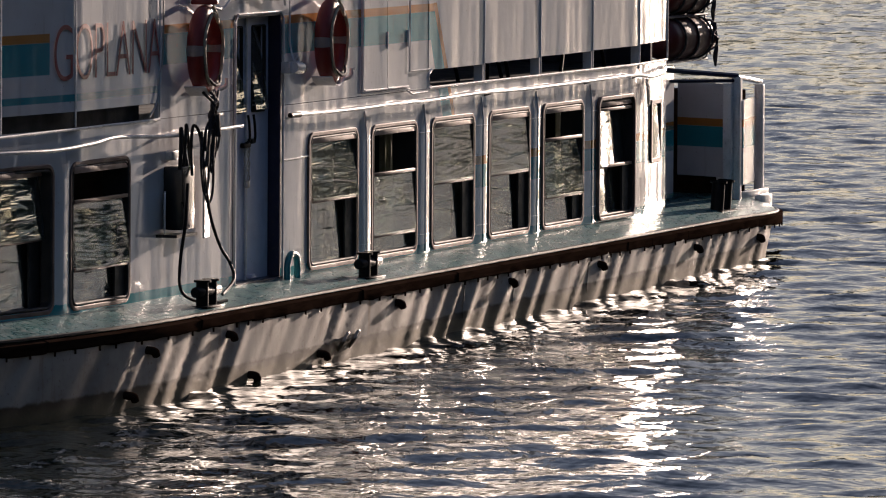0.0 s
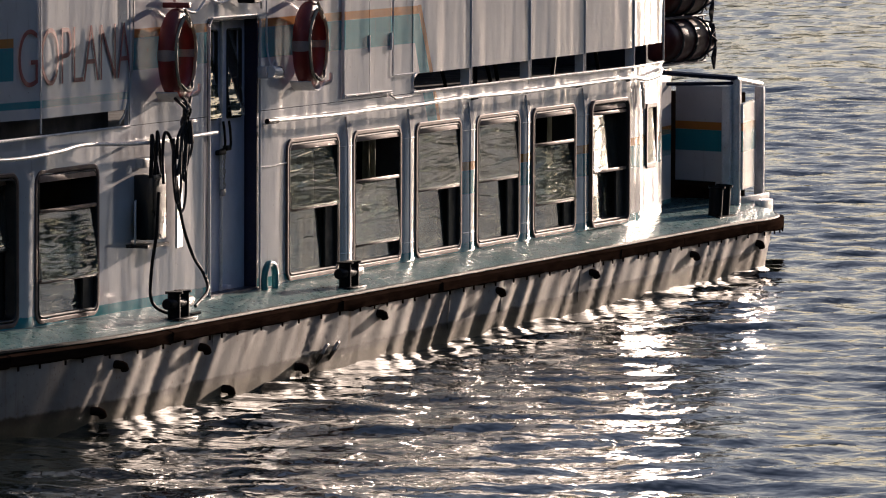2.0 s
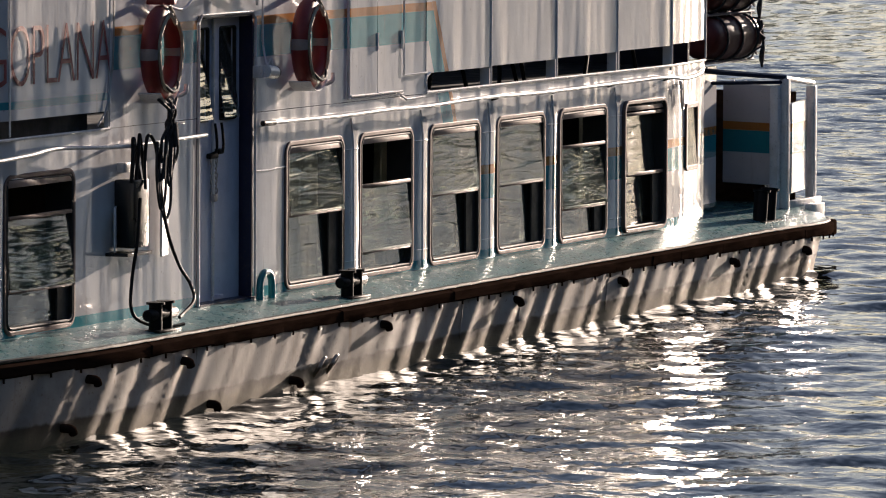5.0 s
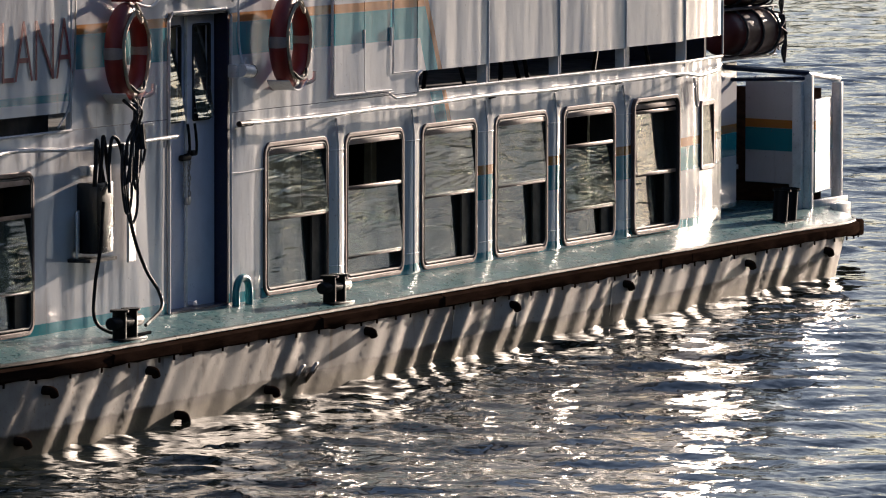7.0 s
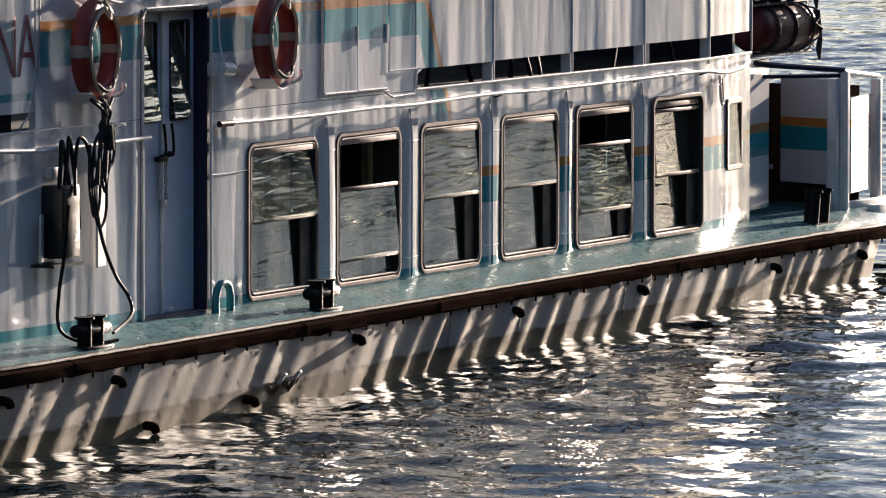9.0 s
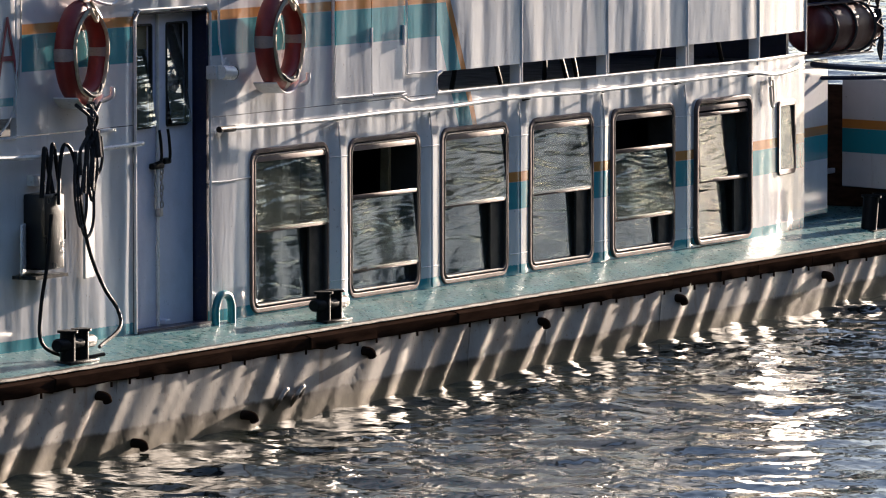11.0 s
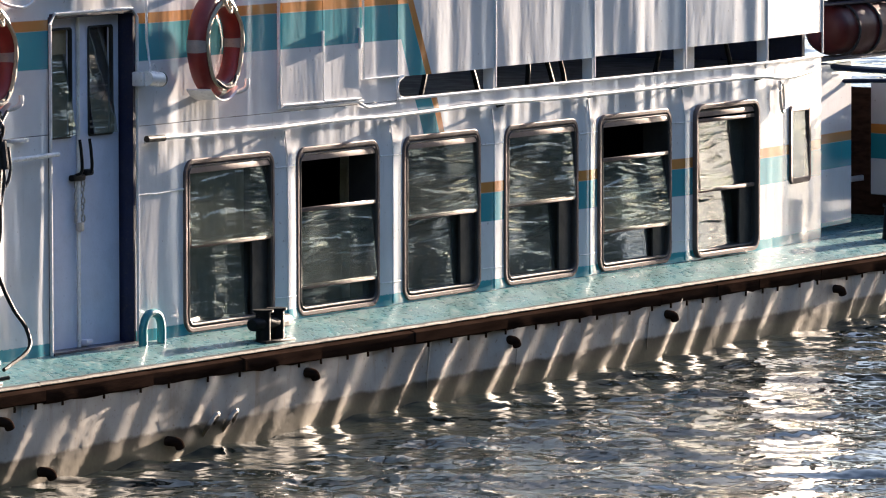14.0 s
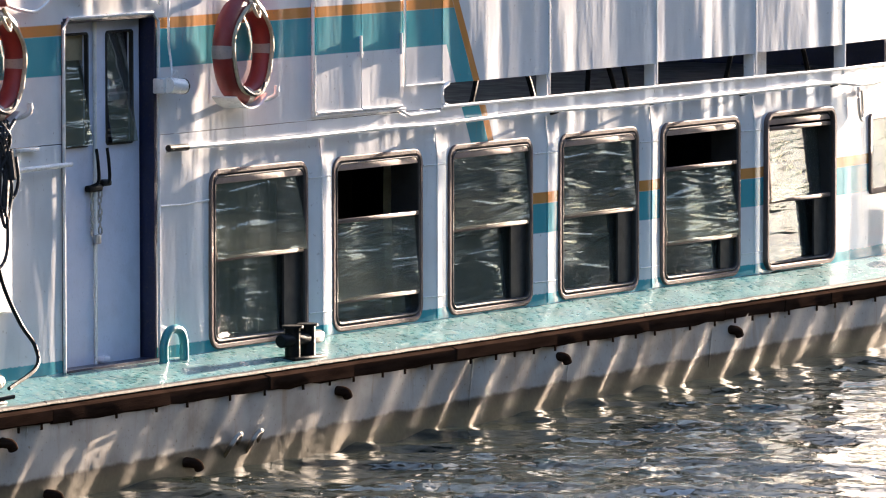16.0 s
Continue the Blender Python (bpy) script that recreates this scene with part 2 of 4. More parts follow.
def ring_frame(x0, x1, z0, z1, r, w, yf, yb, off=0.0):
    """A rounded rectangular frame of bar width w between the depths yf and yb."""
    bm = bmesh.new()
    o, i = rrect(x0, x1, z0, z1, r), rrect(x0 + w, x1 - w, z0 + w, z1 - w, max(0.01, r - w))
    f = lambda p, y: bm.verts.new((p[0], wy(p[0]) + y + off, p[1]))
    e = 0.006
    om = rrect(x0 + e, x1 - e, z0 + e, z1 - e, r - e)
    im = rrect(x0 + w - e, x1 - w + e, z0 + w - e, z1 - w + e, max(0.012, r - w + e))
    loops = [[f(p, yb) for p in o], [f(p, yf + e) for p in o], [f(p, yf) for p in om], [f(p, yf) for p in im], [f(p, yf + e) for p in i], [f(p, yb) for p in i]]
    k = len(o)
    for a, b in zip(loops, loops[1:]):
        for j in range(k):
            bm.faces.new((a[j], a[(j + 1) % k], b[(j + 1) % k], b[j]))
    return bm


def dents(x, z, s=0.0):
    """Hungry-horse waviness of thin plate between its frames, drawn out along the frames."""
    u = x + s * z
    # close wrinkles over the windows, where the plate is stiffened
    pucker = 0.0045 * max(0.0, 1 - abs(z - 1.86) / 0.13) * noise.noise((u * 13, z * 1.5, 5.5))
    # narrow upright folds, in patches
    fold = 0.0048 * max(0.0, noise.noise((u * 1.6, z * 0.7, 12.5)) + 0.25) * noise.noise((u * 10.5, z * 0.6, 21.0))
    # the narrow plates between windows bulge outwards
    bulge = 0.0
    if 0.78 < z < 1.82:
        for (_, p, _), (q, _, _) in zip(WINDOWS, WINDOWS[1:]):
            if p < x < q and q - p < 0.6:
                bulge = -0.016 * (1 - ((2 * x - p - q) / (q - p)) ** 2) * min(1.0, (1.82 - z) / 0.1)
    return bulge + pucker + fold + (0.009 * noise.noise((u * 2.3, z * 0.55, 3.1)) + 0.005 * noise.noise((u * 5.5, z * 0.9, 8.4)) + 0.0010 * noise.noise((u * 11, z * 2.5, 1.7)))


def steps(lo, hi, d, marks=()):
    cuts = sorted({lo, hi, *[m for m in marks if lo < m < hi]})
    out = []
    for a, b in zip(cuts, cuts[1:]):
        k = max(1, round((b - a) / d))
        out += [a + (b - a) * j / k for j in range(k)]
    return out + [hi]


def plate(x0, x1, z0, z1, holes, back=0.03, d=0.026, amp=1.0, lift=0.0, slant=0.0):
    """A dented steel plate on the deckhouse side with real openings."""
    bm = bmesh.new()
    xs = steps(x0, x1, d, [h[k] for h in holes for k in (0, 1)])
    zs = steps(z0, z1, d * 1.4, [h[k] for h in holes for k in (2, 3)])
    gone = lambda x, z: any(h[0] < x < h[1] and h[2] < z < h[3] for h in holes)
    front = {}
    for i, x in enumerate(xs):
        for j, z in enumerate(zs):
            front[i, j] = bm.verts.new((x, wy(x) - lift + amp * dents(x, z, slant), z))
    for i in range(len(xs) - 1):
        for j in range(len(zs) - 1):
            if not gone((xs[i] + xs[i + 1]) / 2, (zs[j] + zs[j + 1]) / 2):
                bm.faces.new((front[i, j], front[i + 1, j], front[i + 1, j + 1], front[i, j + 1]))
    edge = [e for e in bm.edges if len(e.link_faces) == 1]
    ext = bmesh.ops.extrude_edge_only(bm, edges=edge)
    bmesh.ops.translate(bm, vec=(0, back, 0), verts=[v for v in ext["geom"] if isinstance(v, bmesh.types.BMVert)])
    bmesh.ops.delete(bm, geom=[v for v in bm.verts if not v.link_faces], context="VERTS")
    bmesh.ops.recalc_face_normals(bm, faces=bm.faces)
    return bm


# ---- water: one sheet to the horizon, drifting with the current ----
def water():
    xs = [-3000, -600, -150, -60, -30] + [-20 + 0.08 * k for k in range(650)] + [32 + 0.2 * k for k in range(320)] + [97, 110, 150, 400, 1000, 3000]
    ys = [-3000, -600, -150, -75, -56] + [-50 + 0.2 * k for k in range(170)] + [-16 + 0.08 * k for k in range(490)] + [23.2 + 0.2 * k for k in range(240)] + [72, 85, 150, 400, 1000, 3000]
    nz = noise.noise
    verts = []
    for y in ys:
        near_y = -50 <= y <= 71.2
        for x in xs:
            h = 0.0
            if near_y and -20 <= x <= 96:
                a, c = 0.9 * x + 0.43 * y, 0.9 * y - 0.43 * x
                h = 0.020 * nz((a * 0.6, c * 0.5, 0.3)) + 0.034 * nz((a * 2.8, c * 1.2, 5.3)) + 0.028 * nz((a * 5.8, c * 2.8, 9.1))
            verts.append((x, y, h))
    w = len(xs)
    faces = [(j * w + i, j * w + i + 1, (j + 1) * w + i + 1, (j + 1) * w + i) for j in range(len(ys) - 1) for i in range(w - 1)]
    me = bpy.data.meshes.new("water")
    me.from_pydata(verts, [], faces)
    me.shade_smooth()
    me.materials.append(M_WATER)
    return tagged(new("water", me), "dark rippled river water with blue sky glints", "water", kind="structure")


river = water()


def unseen_far_bank():
    """Unseen wooded banks far off all round, added to darken the mirrored horizon."""
    bm = bmesh.new()
    k = 360
    rows = []
    for i in range(k):
        a = 2 * math.pi * i / k
        c, d = math.cos(a), math.sin(a)
        h = 17 + 5 * noise.noise((c * 9, d * 9, 0)) + 4 * noise.noise((c * 40, d * 40, 2))
        # lower on this side so that the water mirrors more bright sky
        low = max(0.0, 1 - abs(a - radians(28)) / radians(48))
        h *= 1 - 0.35 * min(1.0, 2 * low)
        rows.append([bm.verts.new((c * R, d * R, z)) for R, z in ((185, -1), (186, h * 0.5), (189, h * 0.9), (196, h), (215, h * 0.8), (220, -1))])
    for i in range(k):
        p, q = rows[i], rows[(i + 1) % k]
        for j in range(5):
            bm.faces.new((p[j], p[j + 1], q[j + 1], q[j]))
    bmesh.ops.recalc_face_normals(bm, faces=bm.faces)
    return tagged(part("backdrop", bm, M_UNSEEN_BANK), "unseen dark river bank far off, added for reflections", "trees", kind="structure")


unseen_far_bank()


def unseen_near_bank():
    """Unseen wooded shore behind the camera, added to darken plating and window reflections."""
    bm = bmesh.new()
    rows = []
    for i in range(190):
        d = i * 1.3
        # down the -x side, then along behind the camera
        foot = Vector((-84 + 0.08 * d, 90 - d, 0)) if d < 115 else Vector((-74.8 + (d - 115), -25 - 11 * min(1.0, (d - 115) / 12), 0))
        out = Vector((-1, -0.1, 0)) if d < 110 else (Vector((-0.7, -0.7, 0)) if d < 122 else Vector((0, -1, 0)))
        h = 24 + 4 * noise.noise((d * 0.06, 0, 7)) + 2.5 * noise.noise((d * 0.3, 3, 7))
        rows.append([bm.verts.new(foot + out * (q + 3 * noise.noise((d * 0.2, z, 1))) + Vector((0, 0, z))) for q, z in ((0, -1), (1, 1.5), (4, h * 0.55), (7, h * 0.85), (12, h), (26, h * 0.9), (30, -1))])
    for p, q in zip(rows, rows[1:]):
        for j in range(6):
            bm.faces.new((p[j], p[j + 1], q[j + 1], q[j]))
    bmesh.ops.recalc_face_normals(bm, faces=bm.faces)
    return tagged(part("unseen_shore", bm, M_UNSEEN_BANK), "unseen dark shore added to dim the boat side", "shore", kind="structure")


unseen_near_bank()


# ---- the boat ----
boat = tagged(new("passenger_boat"), "white river passenger boat with teal and orange stripes", "boat")
carried = [(boat, Matrix.Identity(4))]

WINDOWS = [(-7.95, -7.0, 0.0), (-6.72, -5.77, 0.2), (-5.36, -4.36, 0.0), (-4.16, -3.19, 0.25), (0.01, 0.985, 0.0), (1.235, 2.18, 0.36),
           (2.46, 3.39, 0.0), (3.685, 4.615, 0.0), (4.885, 5.845, 0.27), (6.14, 7.03, 0.07)]
WZ0, WZ1 = 0.80, 1.765
DECK_Z, BOW, STERN = 0.79, -9.0, 10.6


def edge_y(x):
    """Outboard edge of the deck."""
    if x > 9.0:
        return -0.42 + 0.44 * ((x - 9.0) / 1.6) ** 2
    if x < -3.6:
        return -0.42 - 0.03 * (x + 3.6) + 0.045 * (x + 3.6) ** 2
    return -0.42


def edge_z(x):
    return 0.72 - (0.05 * ((x - 8) / 2.6) ** 2 if x > 8 else 0.0)


def hull_dents(u, z):
    much = 0.55 + 0.9 * abs(noise.noise((u * 0.8, z, 31)))
    return much * (0.054 * abs(noise.noise((u * 2.9, z * 0.3, 6))) + 0.018 * noise.noise((u * 5.6, z * 0.4, 2))) + 0.0025 * noise.noise((u * 19, z * 1.2, 4))


def hull():
    bm = bmesh.new()
    xs = steps(BOW, STERN - 0.42, 0.03)
    fr = [j / 16 for j in range(17)]
    grid = []
    for x in xs:
        top, low = edge_z(x) - 0.08, -0.25
        col = []
        rake = max(0.0, (x - 8.9)) / 1.2
        tuck = 0.18 * rake * rake
        for f in fr:
            z = top + (low - top) * f
            y = edge_y(x) - 0.044 + tuck + 0.05 * f + 0.55 * rake * rake * f + hull_dents(x - 0.84 * z, z)
            col.append(bm.verts.new((x - 0.5 * rake * f, y, z)))
        # flat underside across to the far side
        col.append(bm.verts.new((x - 0.5 * rake, 4.2, low)))
        col.append(bm.verts.new((x, 4.5, top)))
        grid.append(col)
    for a, b in zip(grid, grid[1:]):
        for j in range(len(a) - 1):
            bm.faces.new((a[j], b[j], b[j + 1], a[j + 1]))
    bm.faces.new(grid[-1])
    bm.faces.new(grid[0][::-1])
    bmesh.ops.recalc_face_normals(bm, faces=bm.faces)
    return part("hull", bm, M_HULL, boat, "dented dull white steel hull, brown at the waterline")


def deck():
    bm = bmesh.new()
    xs = steps(BOW, STERN, 0.08)
    grid = []
    for x in xs:
        y0 = edge_y(x)
        col = []
        for f in (0, 0.03, 0.3, 0.65, 1.0):
            y = y0 + (0.0 - y0) * f if f < 1 else max(0.0, y0 + 0.1)
            z = edge_z(x) + (DECK_Z - edge_z(x)) * f + 0.004 * noise.noise((x * 3, y * 3, 0))
            col.append(bm.verts.new((x, y, z)))
        col += [bm.verts.new((x, 4.5, DECK_Z)), bm.verts.new((x, 4.5, DECK_Z - 0.05))]
        col += [bm.verts.new((x, y0, edge_z(x) - 0.05))]
        grid.append(col)
    for a, b in zip(grid, grid[1:]):
        for j in range(len(a)):
            k = (j + 1) % len(a)
            bm.faces.new((a[j], b[j], b[k], a[k]))
    bm.faces.new(grid[-1])
    bm.faces.new(grid[0][::-1])
    bmesh.ops.recalc_face_normals(bm, faces=bm.faces)
    return part("side_deck", bm, M_DECK, boat, "worn teal-painted steel side deck")


def strake():
    """Rubbing strake: weathered boards end to end under a steel edge strip."""
    rng = random.Random(4)
    x = BOW
    while x < STERN - 0.05:
        ln = min(rng.uniform(0.55, 1.15), STERN - x)
        bm = bmesh.new()
        k = 8
        rows = []
        drop, out = rng.uniform(-0.006, 0.006), rng.uniform(-0.006, 0.008)
        for j in range(k + 1):
            xx = x + 0.004 + (ln - 0.008) * j / k
            y, z = edge_y(xx), edge_z(xx)
            q = 0.006 * noise.noise((xx * 6, 0, 9)) + 0.004 * noise.noise((xx * 19, 2, 9))
            rows.append([bm.verts.new(p) for p in ((xx, y + 0.03, z - 0.012), (xx, y - 0.02 - out + q, z - 0.018), (xx, y - 0.054 - out + q, z - 0.03),
                                                   (xx, y - 0.052 - out - q, z - 0.088 + drop), (xx, y - 0.042, z - 0.10 + drop + 2 * q), (xx, y + 0.045, z - 0.10 + drop))])
        for a, b in zip(rows, rows[1:]):
            for j in range(6):
                bm.faces.new((a[j], a[(j + 1) % 6], b[(j + 1) % 6], b[j]))
        bm.faces.new(rows[0][::-1])
        bm.faces.new(rows[-1])
        bmesh.ops.recalc_face_normals(bm, faces=bm.faces)
        part("strake_board", bm, M_WOOD, boat)
        # bent edge strip of steel above it, in lengths
        pts = [(x + ln * j / 10, edge_y(x + ln * j / 10) - 0.01, edge_z(x + ln * j / 10) + 0.003 + 0.005 * noise.noise((x * 4 + j * 0.6, 1, 1))) for j in range(11)]
        bm = bmesh.new()
        rows = [[bm.verts.new((p[0], p[1] - 0.010, p[2] - 0.010)), bm.verts.new((p[0], p[1] - 0.008, p[2] + 0.003)), bm.verts.new((p[0], p[1] + 0.012, p[2] + 0.008)), bm.verts.new((p[0], p[1] + 0.012, p[2] - 0.016))] for p in pts]
        for a, b in zip(rows, rows[1:]):
            for j in range(4):
                bm.faces.new((a[j], a[(j + 1) % 4], b[(j + 1) % 4], b[j]))
        bm.faces.new(rows[0][::-1])
        bm.faces.new(rows[-1])
        bmesh.ops.recalc_face_normals(bm, faces=bm.faces)
        part("edge_strip", bm, M_EDGE, boat)
        x += ln
    part("strake_end", B(10.40, 10.63, edge_y(10.5) - 0.075, edge_y(10.5) + 0.06, 0.53, 0.655, bevel=0.02), M_WOOD, boat)
    # bolt stubs under the strake
    x = -6.0
    while x < 10:
        part("bolt", T([(x, edge_y(x) - 0.046, edge_z(x) - 0.095), (x, edge_y(x) - 0.046, edge_z(x) - 0.125)], 0.007, 6), M_WOOD, boat)
        x += rng.uniform(0.2, 0.42)


def walls():
    inset = 0.03
    holes = [(a + inset, b - inset, WZ0 + inset, WZ1 - inset) for a, b, _ in WINDOWS] + [(7.615, 7.925, 1.215, 1.65)]
    part("deckhouse_side", plate(-8.6, 8.2, 0.775, 1.975, holes + [(-1.36, -0.50, 0.7, 3)], back=0.04), M_WALL, boat, "white dented steel deckhouse side with teal and orange stripes")
    part("upper_side", plate(-2.70, 2.40, 1.979, 2.95, [(-1.36, -0.50, 1.9, 2.61)], back=0.03), M_WALL, boat, "white upper plating with stripes")
    # bulwark plates above the long slots, welded edge to edge
    for a, b in ((2.404, 3.57), (3.576, 4.82), (4.826, 6.03), (6.036, 7.18), (7.186, 8.2)):
        part("bulwark_plate", plate(a, b, 2.115 + 0.006 * (a - 2.4) / 1.2, 2.95, [], back=0.02, amp=0.9, lift=0.004), M_WALL, boat)
        part("weld_bead", T([(b + 0.003, wy(b) - 0.008, 2.0), (b + 0.003, wy(b) - 0.008, 2.5), (b + 0.003, wy(b) - 0.008, 2.94)], 0.007, 6), M_RAIL, boat)
    for a, b in ((-8.6, -5.3), (-5.294, -4.11), (-4.104, -2.704)):
        part("bulwark_plate", plate(a, b, 2.085, 2.95, [], back=0.02, lift=0.004), M_WALL, boat)
        part("weld_bead", T([(b + 0.003, -0.008, 1.99), (b + 0.003, -0.008, 2.94)], 0.006, 6), M_RAIL, boat)
    # coaming strips along the slots, weld lines and cap
    part("slot_sill", T([(x, wy(x) - 0.006, 1.984) for x in steps(2.4, 8.2, 0.2)], 0.011, 6), M_RAIL, boat)
    part("slot_sill", T([(-8.6, -0.006, 1.966), (-2.7, -0.006, 1.975)], 0.010, 6), M_RAIL, boat)
    part("slot_end", T(curve_pts([(2.47, 0.0, 2.115), (2.41, 0.0, 2.09), (2.40, 0, 2.04), (2.42, 0, 2.0), (2.47, 0, 1.985)]), 0.012, 6), M_WALL, boat)
    part("cap_rail", T([(x, wy(x) + 0.01, 2.96) for x in steps(-8.6, 8.2, 0.3)], 0.025, 8), M_RAIL, boat)
    part("weld_line", T([(-0.48, -0.004, 1.60), (-0.25, -0.004, 1.595), (0.0, -0.004, 1.605)], 0.006, 5), M_RAIL, boat)
    for x in (1.11, 2.32, 3.54, 4.75, 6.0):
        part("weld_bead", T([(x, -0.002 + dents(x, z), z) for z in (0.80, 1.1, 1.4, 1.7, 1.87)], 0.005, 5), M_WALL, boat)
    for (a0, b0, _), (a1, b1, _) in zip(WINDOWS[4:], WINDOWS[5:]):
        for z in (0.925, 1.665):
            part("weld_line", T([(x, dents(x, z) - 0.003, z) for x in steps(b0 + 0.015, a1 - 0.015, 0.05)], 0.0035, 5), M_RAIL, boat)
    # stern bulkhead, decks, far side and inside of the cabin
    # this bulkhead is unseen; navy keeps bounced sun off the stern panel
    part("stern_bulkhead", B(8.16, 8.2, 0.24, 4.2, 0.78, 2.95), M_NAVY, boat)
    part("upper_deck", B(-4.6, 8.0, 0.17, 4.2, 1.90, 1.95), M_SLOT_DARK, boat)
    # dark sheet added behind the forward slot in place of its shade
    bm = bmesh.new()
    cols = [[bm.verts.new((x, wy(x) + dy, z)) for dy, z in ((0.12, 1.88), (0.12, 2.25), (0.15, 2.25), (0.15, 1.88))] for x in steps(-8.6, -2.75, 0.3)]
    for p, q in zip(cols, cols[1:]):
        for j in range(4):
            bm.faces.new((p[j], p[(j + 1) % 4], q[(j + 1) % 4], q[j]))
    part("slot_shade_sheet", bm, M_SLOT_DARK, boat)
    part("upper_deck", B(-8.6, -4.6, 1.05, 4.2, 1.90, 1.95), M_SLOT_DARK, boat)
    part("cabin_floor", B(-4.6, 8.0, 0.17, 4.1, 0.50, 0.55), M_INNER, boat)
    part("far_side", B(-8.6, 8.2, 4.2, 4.24, 0.55, 2.95), M_INNER, boat)
    part("bow_bulkhead", B(-8.64, -8.6, 0.0, 4.2, 0.55, 2.95), M_WALL, boat)
    # roof out of view, added to hold sky light off decks and stern
    part("unseen_shade_roof", B(-8.6, 10.6, 0.2, 4.3, 3.5, 3.56), M_WALL, boat)
    for x in (-2.2, -0.1):
        part("cabin_partition", B(x - 0.02, x + 0.02, 0.06, 4.1, 0.55, 1.89), M_INNER, boat)


def pane(name, x0, x1, y, z0, z1, parent, material=None, tilt=2.2, yaw=0.0):
    bm = B(x0 - (x0 + x1) / 2, x1 - (x0 + x1) / 2, -0.0025, 0.0025, (z0 - z1) / 2, (z1 - z0) / 2)
    bmesh.ops.transform(bm, matrix=pose((x0 + x1) / 2, y + 0.002, (z0 + z1) / 2, -tilt, 0, yaw), verts=bm.verts)
    ob = part(name, bm, material or M_GLASS, parent, smooth=False)
    ob.visible_shadow = False
    return ob


def windows():
    for k, (a, b, s) in enumerate(WINDOWS):
        tilt = (9.0, 4.6, 8.0, 4.9, 6.6, 3.2, 3.2, 2.8, 6.2, 3.6)[k]
        yaw = 6.4 if k == 9 else 0.0
        proud = 0.030 if k == 9 else 0.012
        w = part("window", ring_frame(a, b, WZ0, WZ1, 0.085, 0.030, -proud, 0.02), M_ALU, boat, "rounded aluminium window with a sliding upper sash")
        part("seal", ring_frame(a + 0.034, b - 0.034, WZ0 + 0.034, WZ1 - 0.034, 0.06, 0.016, -0.012, 0.06), M_SEAL_BLACK, w)
        y = wy((a + b) / 2)
        i0, i1, z0, z1 = a + 0.045, b - 0.045, WZ0 + 0.045, WZ1 - 0.045
        h = z1 - z0
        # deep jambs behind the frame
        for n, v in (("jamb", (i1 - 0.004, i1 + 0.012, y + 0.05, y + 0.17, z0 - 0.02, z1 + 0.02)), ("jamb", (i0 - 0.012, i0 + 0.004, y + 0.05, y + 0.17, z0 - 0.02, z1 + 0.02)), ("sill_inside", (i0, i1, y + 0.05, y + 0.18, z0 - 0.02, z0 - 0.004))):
            part(n, B(*v), M_SEAL_BLACK, w)
        # fixed lower pane lies deeper than the sliding sash
        pane("lower_pane", i0, i1, y + 0.045, z0, z0 + h * 0.53, w, None, min(tilt, 3.4) - (0.5 if k < 9 else 0.0), yaw)
        # flat black strip added for the dark right end of the recess
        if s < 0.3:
            part("dark_strip", B(i1 - 0.17, i1, y + 0.012, y + 0.026, z0, z1 - s * h - 0.515 * h), M_SEAL_BLACK, w)
        top, low = z1 - s * h, z1 - s * h - 0.5 * h
        part("sash_rail", B(i0, i1, y - 0.010, y + 0.018, low - 0.014, low + 0.012, bevel=0.004), M_ALU, w)
        pane("upper_pane", i0, i1, y - 0.004 + (0.026 if yaw else 0), low, top, w, None, tilt, yaw)
        part("header", B(i0, i1, y - 0.008, y + 0.05, z1 - 0.035, z1 + 0.01, bevel=0.005), M_HEAD, w)
        if s > 0.03:
            part("sash_rail", B(i0, i1, y - 0.010, y + 0.018, top - 0.01, top + 0.014, bevel=0.004), M_ALU, w)
        else:
            part("sash_stile", B(i0, i0 + 0.012, y - 0.008, y + 0.012, low, top), M_ALU, w)
    # small fixed light near the stern
    w = part("small_window", ring_frame(7.58, 7.96, 1.18, 1.685, 0.04, 0.04, -0.02, 0.02), M_ALU, boat)
    pane("pane", 7.61, 7.93, wy(7.77) - 0.008, 1.21, 1.65, w, yaw=6.0)
    part("blind", quad_panel((7.60, wy(7.60) + 0.022), (7.94, wy(7.94) + 0.022), 1.20, 1.67, 0.012), M_CURTAIN, w)
    # curtains hang inside
    def curtain(x0, x1, y, z0, z1, seed):
        bm = bmesh.new()
        xs = steps(x0, x1, 0.012)
        rows = [[bm.verts.new((x, y + 0.022 * math.sin(x * 62 + 3 * noise.noise((x * 4, z, seed))) , z)) for x in xs] for z in (z0, (z0 + z1) / 2, z1)]
        for p, q in zip(rows, rows[1:]):
            for j in range(len(xs) - 1):
                bm.faces.new((p[j], p[j + 1], q[j + 1], q[j]))
        part("curtain", bm, M_CURTAIN, boat, "grey-green pleated curtain")
    curtain(0.0, 1.45, 0.34, 0.75, 1.80, 1)
    curtain(2.35, 2.62, 0.34, 0.75, 1.80, 2)
    curtain(6.2, 6.42, 0.34, 0.75, 1.80, 3)
    curtain(4.0, 4.2, 0.34, 0.75, 1.80, 4)


